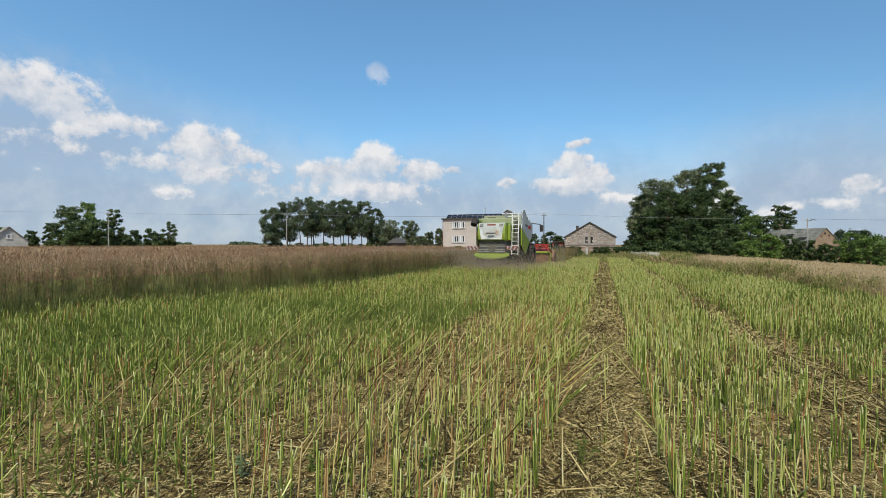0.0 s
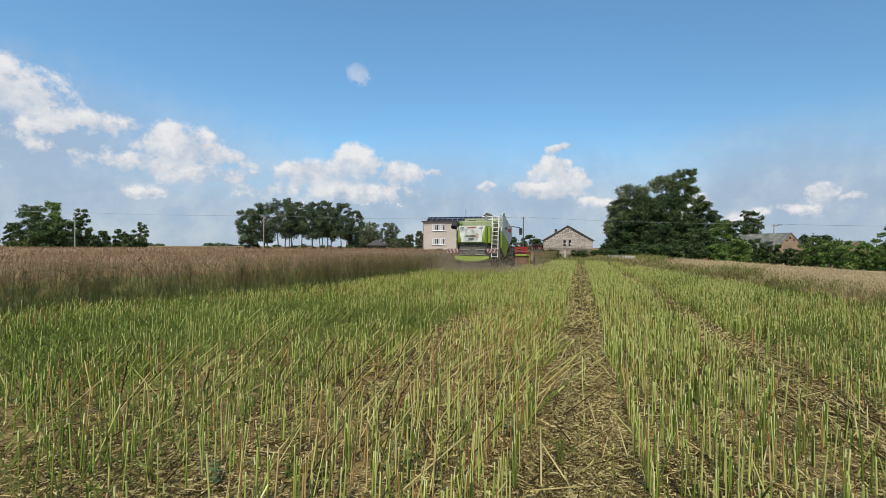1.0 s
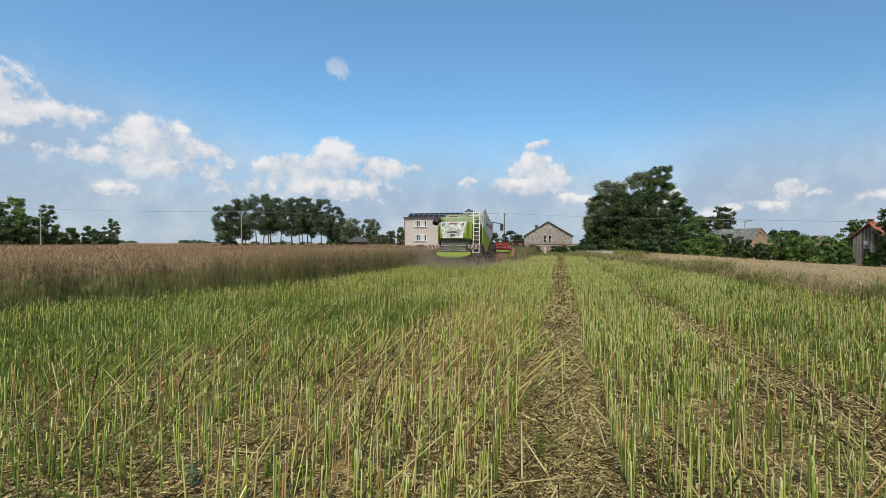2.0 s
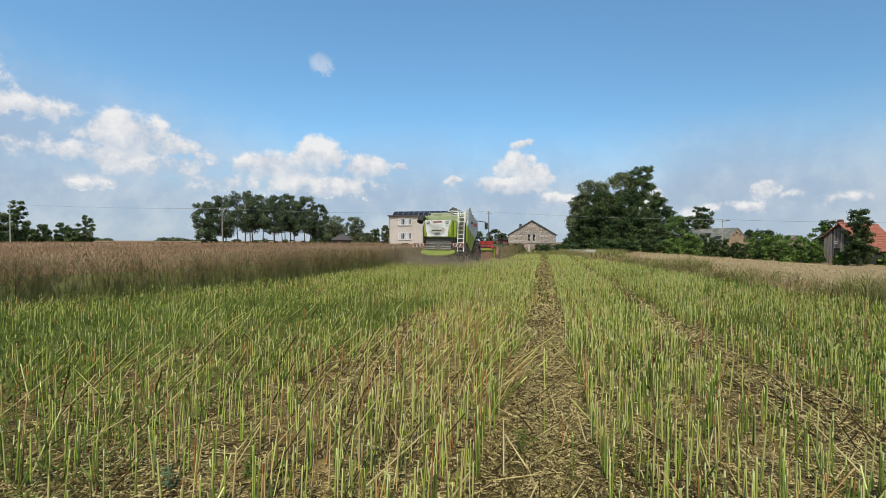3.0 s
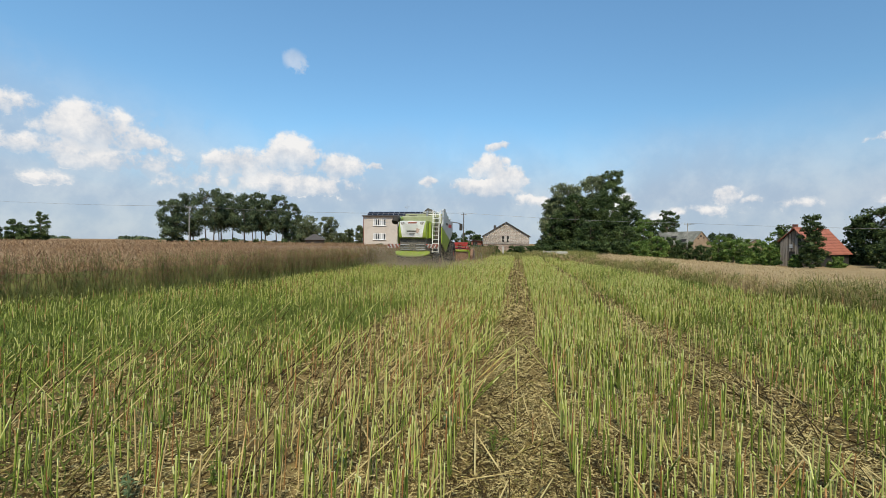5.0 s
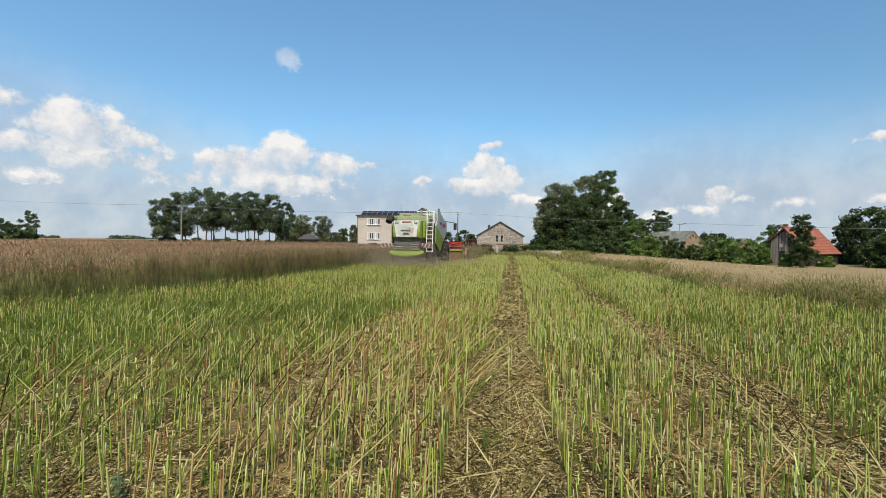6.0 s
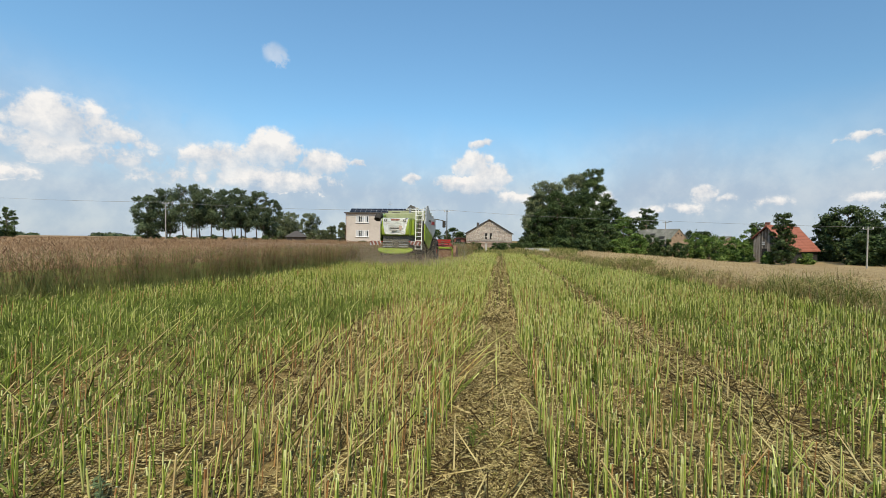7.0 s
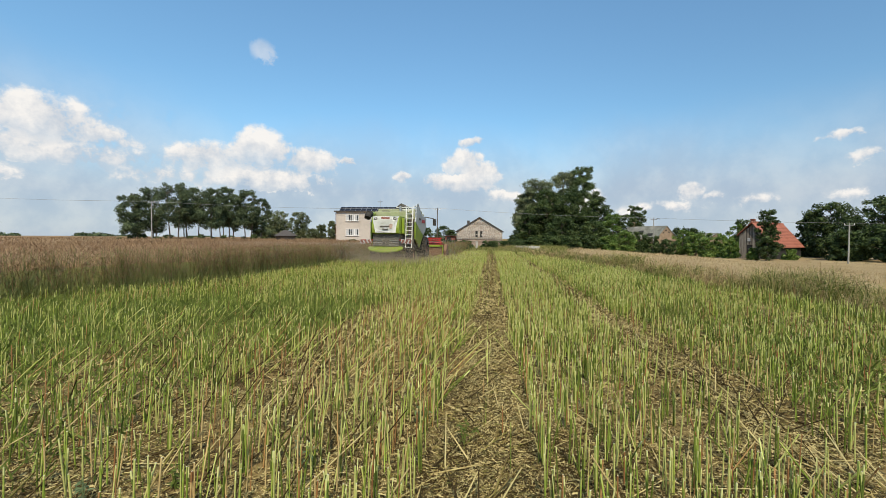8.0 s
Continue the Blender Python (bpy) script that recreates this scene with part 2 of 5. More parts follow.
M_RUST_BRICK = surface("red_brown_brick", [(0.15, 0.052, 0.034), (0.22, 0.08, 0.05), (0.28, 0.11, 0.07)], 0.8, 0.85, bump=0.3, thing=0.5)
M_WHITE = surface("white_paint", [(0.70, 0.70, 0.69), (0.80, 0.80, 0.79)], 1.0, 0.5, bump=0.05)
M_CURTAIN = surface("net_curtain", [(0.35, 0.36, 0.38), (0.55, 0.56, 0.57)], 2.0, 0.9, stretch=(6, 1, 0.4))
M_GLASS = surface("window_glass", [(0.02, 0.025, 0.03), (0.035, 0.04, 0.045)], 0.8, 0.06, spec=0.6)
M_SOLAR = surface("solar_cells", [(0.008, 0.009, 0.014), (0.014, 0.016, 0.024)], 1.0, 0.3, spec=0.25)
M_METAL = surface("grey_metal", [(0.30, 0.31, 0.32), (0.42, 0.43, 0.44)], 2.0, 0.45, metal=0.7)
M_STONE = surface("pale_limestone", [(0.36, 0.315, 0.27), (0.46, 0.41, 0.36), (0.55, 0.50, 0.45), (0.43, 0.35, 0.30)], 1.1, 0.9, bump=0.5, island=0.6, fine=8)
M_MORTAR = surface("mortar", [(0.36, 0.32, 0.28), (0.45, 0.40, 0.36)], 2.0, 0.95, bump=0.4)
M_PLINTH = surface("reddish_block_course", [(0.32, 0.23, 0.19), (0.41, 0.32, 0.26)], 1.0, 0.9, bump=0.3, island=0.6)
M_SLATE = surface("grey_fibre_cement", [(0.09, 0.10, 0.075), (0.20, 0.20, 0.17), (0.32, 0.31, 0.28)], 0.5, 0.9, bump=0.3)
M_TARBOARD = surface("dark_roof_edge", [(0.045, 0.04, 0.038), (0.085, 0.075, 0.07)], 2.0, 0.8, bump=0.2)
M_OLD_BRICK = surface("old_yellow_brick", [(0.19, 0.135, 0.09), (0.28, 0.20, 0.135), (0.35, 0.26, 0.18)], 0.9, 0.95, bump=0.5, thing=0.6)
M_TILE = surface("orange_clay_tile", [(0.20, 0.06, 0.038), (0.29, 0.09, 0.055), (0.35, 0.125, 0.08)], 0.7, 0.8, bump=0.3, thing=0.7)
M_WOOD = surface("grey_weathered_boards", [(0.10, 0.085, 0.07), (0.18, 0.155, 0.13), (0.26, 0.23, 0.20)], 1.0, 0.9, bump=0.5, stretch=(5, 5, 0.5), thing=0.8)
M_DARK = surface("dark_hollow", [(0.012, 0.012, 0.012), (0.025, 0.024, 0.022)], 2.0, 0.9)
M_CONCRETE = surface("grey_concrete", [(0.32, 0.31, 0.29), (0.44, 0.43, 0.40), (0.52, 0.50, 0.47)], 0.9, 0.92, bump=0.35)
M_REDWALL = surface("dull_red_boards", [(0.17, 0.06, 0.045), (0.24, 0.09, 0.065)], 1.2, 0.85, bump=0.3)
M_LIME = surface("lime_green_enamel", [(0.19, 0.27, 0.025), (0.24, 0.33, 0.03), (0.28, 0.35, 0.06)], 0.9, 0.38, fine=9, coat=0.3)
M_CREAM = surface("off_white_enamel", [(0.72, 0.73, 0.70), (0.82, 0.83, 0.80)], 0.9, 0.4, fine=9, coat=0.3)
M_LIGHT_GREY = surface("light_grey_enamel", [(0.36, 0.38, 0.38), (0.46, 0.48, 0.48)], 0.9, 0.45, fine=9, coat=0.2)
M_CHASSIS = surface("dusty_dark_steel", [(0.045, 0.042, 0.035), (0.085, 0.078, 0.065), (0.13, 0.115, 0.09)], 2.0, 0.75, bump=0.2)
M_RED = surface("red_enamel", [(0.33, 0.022, 0.02), (0.45, 0.035, 0.03)], 1.5, 0.45)
M_RUST = surface("rusty_dusty_steel", [(0.10, 0.055, 0.035), (0.18, 0.10, 0.06), (0.26, 0.16, 0.10)], 2.0, 0.85, bump=0.2)
M_DECAL = surface("faded_red_decal", [(0.46, 0.33, 0.26), (0.56, 0.44, 0.36)], 3.0, 0.5)
M_RUBBER = surface("dusty_tyre_rubber", [(0.018, 0.017, 0.016), (0.045, 0.04, 0.034)], 3.0, 0.9, bump=0.4)


# ---------------- mesh helpers ----------------
def from_np(name, verts, faces, mats, parent=None, slots=None):
    """One mesh object from arrays; faces of one size."""
    me = bpy.data.meshes.new(name)
    verts, faces = np.asarray(verts, dtype=np.float32), np.asarray(faces, dtype=np.int32)
    k = faces.shape[1]
    me.vertices.add(len(verts))
    me.vertices.foreach_set("co", verts.ravel())
    me.loops.add(faces.size)
    me.loops.foreach_set("vertex_index", faces.ravel())
    me.polygons.add(len(faces))
    me.polygons.foreach_set("loop_start", np.arange(0, faces.size, k, dtype=np.int32))
    me.polygons.foreach_set("loop_total", np.full(len(faces), k, dtype=np.int32))
    for m in mats if isinstance(mats, (list, tuple)) else [mats]:
        me.materials.append(m)
    if slots is not None:
        me.polygons.foreach_set("material_index", np.asarray(slots, dtype=np.int32))
    me.update(calc_edges=True)
    me.validate()
    ob = new(name, me)
    if parent:
        ob.parent = parent
    return ob


def part(name, bm, material, parent=None, label="", smooth_shade=False):
    me = bpy.data.meshes.new(name)
    bmesh.ops.recalc_face_normals(bm, faces=bm.faces)
    if smooth_shade:
        for f in bm.faces:
            f.smooth = True
    bm.to_mesh(me)
    bm.free()
    me.materials.append(material)
    ob = new(name, me)
    if parent:
        ob.parent = parent
    if label:
        tagged(ob, label)
    return ob


def add_box(bm, size, at=(0, 0, 0), turn=None, bevel=0.0):
    made = bmesh.ops.create_cube(bm, size=1.0)["verts"]
    m = Matrix.Translation(at) @ (turn or Matrix.Identity(4)) @ Matrix.Diagonal((*size, 1))
    bmesh.ops.transform(bm, matrix=m, verts=made)
    if bevel:
        edges = list({e for v in made for e in v.link_edges})
        bmesh.ops.bevel(bm, geom=edges, offset=bevel, segments=2, affect="EDGES", profile=0.5)


def box(size, at=(0, 0, 0), turn=None, bevel=0.0):
    bm = bmesh.new()
    add_box(bm, size, at, turn, bevel)
    return bm


def add_tube(bm, a, b, r, r2=None, sides=8):
    a, b = Vector(a), Vector(b)
    d = b - a
    made = bmesh.ops.create_cone(bm, cap_ends=True, segments=sides, radius1=r, radius2=r if r2 is None else r2, depth=d.length)["verts"]
    bmesh.ops.transform(bm, matrix=Matrix.Translation((a + b) / 2) @ d.to_track_quat("Z", "Y").to_matrix().to_4x4(), verts=made)


def tube(a, b, r, r2=None, sides=8):
    bm = bmesh.new()
    add_tube(bm, a, b, r, r2, sides)
    return bm


def prism(outline, axis, lo, hi, bevel=0.0):
    """An outline in two axes drawn out along the third ('x': outline is (y, z); 'y': (x, z); 'z': (x, y))."""
    bm = bmesh.new()

    def at(p, q):
        return {"x": (q, p[0], p[1]), "y": (p[0], q, p[1]), "z": (p[0], p[1], q)}[axis]
    a, b = [bm.verts.new(at(p, lo)) for p in outline], [bm.verts.new(at(p, hi)) for p in outline]
    bm.faces.new(a), bm.faces.new(b)
    for i in range(len(a)):
        j = (i + 1) % len(a)
        bm.faces.new((a[i], a[j], b[j], b[i]))
    bmesh.ops.recalc_face_normals(bm, faces=bm.faces)
    if bevel:
        bmesh.ops.bevel(bm, geom=list(bm.edges), offset=bevel, segments=2, affect="EDGES", profile=0.5)
    return bm


def thing(name, m, label, category, group="", kind=""):
    ob = new(name)
    ob.empty_display_size = 0.3
    ob.matrix_basis = m
    return tagged(ob, label, category, group, kind)


def facing(p, a=None):
    """A pose at p whose own -y side looks back to the field (azimuth a of its +y axis)."""
    a = math.degrees(math.atan2(p[0], p[1])) if a is None else a
    return pose(p[0], p[1], p[2], 0, 0, -a)


# ---------------- ground ----------------
def build_ground():
    s = np.linspace(-1, 1, 201)
    w = np.sinh(s * 7.6) / np.sinh(7.6) * 3200
    gx, gy = np.meshgrid(w, w, indexing="ij")
    z = ground_z(gx, gy)
    rng = np.random.default_rng(3)
    near = np.exp(-((gx ** 2 + gy ** 2) / 25 ** 2))
    z = z + near * (rng.random(gx.shape) - 0.5) * 0.03 + near * 0.015 * np.sin(gx * 1.7) * np.sin(gy * 1.3)
    verts = np.stack([gx, gy, z], -1).reshape(-1, 3)
    n = len(s)
    i = (np.arange(n - 1)[:, None] * n + np.arange(n - 1)[None]).ravel()
    ob = from_np("ground", verts, np.stack([i, i + n, i + n + 1, i + 1], 1), M_GROUND)
    tagged(ob, "pale brown field soil strewn with chopped straw", "ground", kind="structure")


build_ground()


# ---------------- stubble, straw, crop, wheat, grass (uncountable) ----------------
def sprays(rng, base, tip, r0, r1, sides=3):
    """Tapered stems from base to tip, arrays of n x 3: verts and quads."""
    n = len(base)
    d = tip - base
    d = d / np.linalg.norm(d, axis=1)[:, None]
    ref = np.where(np.abs(d[:, 2:3]) > 0.9, np.array([[1.0, 0, 0]]), np.array([[0, 0, 1.0]]))
    p = np.cross(d, ref)
    p /= np.linalg.norm(p, axis=1)[:, None]
    q = np.cross(d, p)
    rings = []
    ph = rng.random(n) * 6.28
    for c, r in ((base, r0), (tip, r1)):
        for k in range(sides):
            a = ph + 2 * np.pi * k / sides
            rings.append(c + (p * np.cos(a)[:, None] + q * np.sin(a)[:, None]) * np.broadcast_to(r, (n,))[:, None])
    v = np.stack(rings, 1).reshape(-1, 3)
    o = np.arange(n)[:, None] * (2 * sides)
    f = [np.concatenate([o + k, o + (k + 1) % sides, o + sides + (k + 1) % sides, o + sides + k], 1) for k in range(sides)]
    return v, np.stack(f, 1).reshape(-1, 4)


def blades(rng, base, tip, w):
    """Flat slivers from base to tip, narrow at the end."""
    n = len(base)
    d = tip - base
    a = rng.random(n) * 6.28
    side = np.stack([np.cos(a), np.sin(a), np.zeros(n)], 1)
    side -= d * (np.sum(side * d, 1) / np.maximum(np.sum(d * d, 1), 1e-9))[:, None]
    side /= np.maximum(np.linalg.norm(side, axis=1)[:, None], 1e-6)
    w = np.broadcast_to(w, (n,))[:, None]
    v = np.stack([base - side * w / 2, base + side * w / 2, tip + side * w / 5, tip - side * w / 5], 1).reshape(-1, 3)
    return v, np.arange(4 * n).reshape(-1, 4)


def merge(*pairs):
    vs, fs, o = [], [], 0
    for v, f in pairs:
        vs.append(v), fs.append(f + o)
        o += len(v)
    return np.concatenate(vs), np.concatenate(fs)


def uv_world(u, v):
    return u * ALONG.x + v * ASIDE.x, u * ALONG.y + v * ASIDE.y


MACHINE_U, MACHINE_V = 25.7, -6.6


def edge_v(u):
    """Edge of the uncut rapeseed, which draws away from the rows towards the near headland."""
    return -9.0 - 3.3 * smooth(14.5, 5.5, u)



def in_field(u, v):
    """Where stubble stands."""
    ok = (v > edge_v(u)) & (v < margin_v(u)) & (u < 47)
    ahead = (u > MACHINE_U + 9.0) & (v < -2.9)
    return ok & ~ahead


def patch(u, v, s, seed):
    out = np.zeros(len(u))
    r = np.random.default_rng(seed)
    for k in range(7):
        a, ph, f = r.random() * 6.28, r.random() * 6.28, s * (0.6 + 1.6 * r.random())
        out += np.sin((u * np.cos(a) + v * np.sin(a)) * f + ph)
    return out / 7


def build_stubble():
    rng = np.random.default_rng(11)
    sets, tint = [], []
    for lo, hi, dens, sides in ((-8, 0.9, 40, 3), (0.9, 9, 130, 4), (9, 22, 150, 3), (22, 47, 92, 3)):
        n = int((hi - lo) * 24 * dens)
        u, v = lo + (hi - lo) * rng.random(n), -13 + 24 * rng.random(n)
        if lo == 0.9:
            u -= 2.0 * rng.random(n) * (np.abs(v) > 2)
        row = 0.24
        v = np.round(v / row) * row + rng.normal(0, 0.045, n)
        twin, other = rng.random(n) < 0.42, rng.permutation(n)      # several stems from one root
        u = np.where(twin, u[other] + rng.normal(0, 0.02, n), u)
        v = np.where(twin, v[other] + rng.normal(0, 0.02, n), v)
        keep = in_field(u, v) & (np.hypot(u, v) > 1.3)
        # wheel tracks pressed flat, thin and thick places
        for c, h in ((0.0, 0.36), (2.45, 0.27), (-4.6, 0.22), (6.6, 0.25)):
            keep &= ~((np.abs(v - c - 0.05 * np.sin(u * 0.5)) < h) & (rng.random(n) < 0.95))
        dens_map = 0.66 + 0.75 * patch(u, v, 1.4, 5)
        dens_map *= 0.74 + 0.26 * smooth(4.0, 9.0, np.hypot(u, v))
        dens_map *= 1 - 0.35 * smooth(-3.0, -6.0, v) * (u < 9)
        dens_map += 0.30 * ((np.abs(v - 1.2) < 0.8) | (np.abs(v + 1.1) < 0.7))
        dens_map -= 0.25 * np.exp(-((v + 2.2) / 1.5) ** 2) * (u < 9)
        keep &= rng.random(n) < np.clip(dens_map, 0.12, 1.0)
        u, v = u[keep], v[keep]
        n = len(u)
        x, y = uv_world(u, v)
        h = np.clip(rng.normal(0.345, 0.06, n) + 0.06 * patch(u, v, 0.8, 9), 0.1, 0.56)
        lean = np.abs(rng.normal(0, 0.055, n)) + (rng.random(n) < 0.08) * rng.random(n) * 0.9
        turn = rng.random(n) * 6.28
        leanx, leany = np.cos(turn) * lean, np.sin(turn) * lean
        bent = (v < -0.4) & (rng.random(n) < 0.20 - 0.16 * smooth(6, 12, u)) & (patch(u, v, 0.9, 15) > -0.15)
        leanx += 0.08 * (v < -0.5) * rng.random(n) + bent * rng.uniform(0.35, 1.25, n)
        base = np.stack([x, y, ground_z(x, y) - 0.01], 1)
        tip = base + np.stack([leanx * h, leany * h, h], 1)
        r = rng.uniform(0.0032, 0.0070, n) * (1.0 if 1 < hi < 10 else 1.1 if hi < 30 else 1.5)
        neck = base + (tip - base) * rng.uniform(0.80, 0.93, n)[:, None]
        sets.append(sprays(rng, base, neck, r, r * 0.86, sides))
        red = rng.random(n) < np.clip(0.10 + 0.24 * np.exp(-((v + 1.6) / 1.3) ** 2) * (u < 10) + 0.12 * patch(u, v, 0.9, 77), 0.02, 0.6)
        tint.append(np.repeat(red, sides))
        sets.append(sprays(rng, neck, tip, r * 0.86, r * 0.82, sides))
        dull = rng.random(n) < 0.75 * smooth(-2.5, -5.5, v)
        tint.append(np.where(np.repeat(red, sides), 1, np.where(np.repeat(dull, sides), 0, 3)))
        if sides == 4:
            cut = np.arange(n)[:, None] * 8 + np.array([[4, 5, 6, 7]])
            sets.append((sets[-1][0] + 0.0, cut))
            tint.append(np.full(n, 2))
        # side shoots left on some stems
        pick = rng.random(n) < (0.16 if hi < 23 else 0.04)
        b, t = base[pick], tip[pick]
        f = rng.uniform(0.15, 0.6, len(b))[:, None]
        s = b + (t - b) * f
        a = rng.random(len(b)) * 6.28
        e = s + np.stack([np.cos(a) * 0.06, np.sin(a) * 0.06, rng.uniform(0.08, 0.2, len(b))], 1)
        sets.append(sprays(rng, s, e, 0.0032 if hi < 23 else 0.006, 0.002, 3))
        tint.append(np.zeros(len(b) * 3))
    v, f = merge(*sets)
    slots = np.concatenate(tint)
    ob = from_np("stubble", v, f, [M_STALK, M_STALK_RED, M_PITH, M_TIP], slots=slots)
    tagged(ob, "cut green and reddish rapeseed stubble standing in rows", "stubble", kind="stuff")


def build_straw():
    rng = np.random.default_rng(21)
    sets = []
    for lo, hi, dens, ln, w in ((1.0, 2.3, 900, 0.05, 0.0027), (2.3, 5.0, 7800, 0.031, 0.0034), (5.0, 9, 2100, 0.050, 0.0050), (9, 16, 380, 0.09, 0.008), (16, 30, 110, 0.12, 0.013)):
        n = int((hi * hi - lo * lo) * 0.98 * dens)
        d, a = np.sqrt(lo * lo + (hi * hi - lo * lo) * rng.random(n)), np.radians(-50 + 112 * rng.random(n)) - HEAD
        u, v = d * np.cos(a), d * np.sin(a)
        keep = in_field(u, v) & (rng.random(n) < np.clip(0.75 + 0.6 * patch(u, v, 2.0, 31), 0.3, 1) * (0.38 + 0.62 * smooth(-5.0, -2.2, v)))
        u, v = u[keep], v[keep]
        n = len(u)
        x, y = uv_world(u, v)
        z = ground_z(x, y) + 0.008 + rng.random(n) ** 1.6 * 0.032
        a, l = rng.random(n) * 6.28, ln * rng.uniform(0.4, 1.9, n)
        base = np.stack([x, y, z], 1)
        tip = base + np.stack([np.cos(a) * l, np.sin(a) * l, rng.normal(0, 0.20, n) * l], 1)
        wd = w * rng.uniform(0.6, 1.9, n)
        nside = np.stack([-np.sin(a), np.cos(a), rng.normal(0, 0.65, n)], 1) * wd[:, None] / 2
        sets.append((np.stack([base - nside, base + nside, tip + nside, tip - nside], 1).reshape(-1, 3), np.arange(4 * n).reshape(-1, 4)))
    # pressed chaff along the wheel tracks
    for lo, hi, k, ln, w in ((2.4, 9, 30000, 0.034, 0.0038), (9, 45, 26000, 0.085, 0.009)):
        u = lo + (hi - lo) * rng.random(k) ** 1.3
        v = np.where(rng.random(k) < 0.5, 0.0, 2.45) + rng.normal(0, 0.17, k)
        x, y = uv_world(u, v)
        a, l = rng.random(k) * 6.28, ln * rng.uniform(0.4, 1.8, k)
        base = np.stack([x, y, ground_z(x, y) + 0.012 + 0.03 * rng.random(k)], 1)
        tip = base + np.stack([np.cos(a) * l, np.sin(a) * l, rng.normal(0, 0.2, k) * l], 1)
        side = np.stack([-np.sin(a), np.cos(a), rng.normal(0, 0.6, k)], 1) * (w * rng.uniform(0.6, 1.6, k))[:, None] / 2
        sets.append((np.stack([base - side, base + side, tip + side, tip - side], 1).reshape(-1, 3), np.arange(4 * k).reshape(-1, 4)))
    # longer fallen stems
    n = 2000
    u, v = 1.0 + 13 * rng.random(n), -9 + 17 * rng.random(n)
    keep = in_field(u, v)
    u, v = u[keep], v[keep]
    n = len(u)
    x, y = uv_world(u, v)
    a, l = rng.normal(0.9, 0.8, n), rng.uniform(0.18, 0.55, n)
    base = np.stack([x, y, ground_z(x, y) + 0.02], 1)
    tip = base + np.stack([np.cos(a) * l, np.sin(a) * l, rng.uniform(0.0, 0.45, n) ** 1.5 * l], 1)
    sets.append(sprays(rng, base, tip, rng.uniform(0.004, 0.009, n), 0.003, 4))
    # long stems knocked over but still rooted, leaning the way of the wheels
    n = 150
    u, v = 2.2 + 5.5 * rng.random(n), -5.0 + 4.4 * rng.random(n)
    x, y = uv_world(u, v)
    a, l = rng.normal(0.35, 0.5, n), rng.uniform(0.35, 0.65, n)
    t = rng.uniform(0.5, 1.15, n)
    base = np.stack([x, y, ground_z(x, y)], 1)
    tip = base + np.stack([np.cos(a) * np.sin(t) * l, np.sin(a) * np.sin(t) * l, np.cos(t) * l], 1)
    sets.append(sprays(rng, base, tip, rng.uniform(0.005, 0.008, n), 0.005, 4))
    # pale stems laid along the tracks
    n = 760
    u, v = 2.2 + 30 * rng.random(n) ** 1.4, np.where(rng.random(n) < 0.68, 2.45, 0.0) + rng.normal(0, 0.2, n)
    x, y = uv_world(u, v)
    a, l = math.pi / 2 - HEAD + rng.normal(0, 0.45, n), rng.uniform(0.2, 0.6, n)
    base = np.stack([x, y, ground_z(x, y) + 0.03], 1)
    tip = base + np.stack([np.cos(a) * l, np.sin(a) * l, rng.uniform(0.0, 0.5, n) ** 1.5 * l], 1)
    sets.append(sprays(rng, base, tip, rng.uniform(0.004, 0.009, n), 0.004, 4))
    v, f = merge(*sets)
    tagged(from_np("chopped_straw", v, f, M_STRAW), "dry chopped straw and fallen stems littering the soil", "straw", kind="stuff")


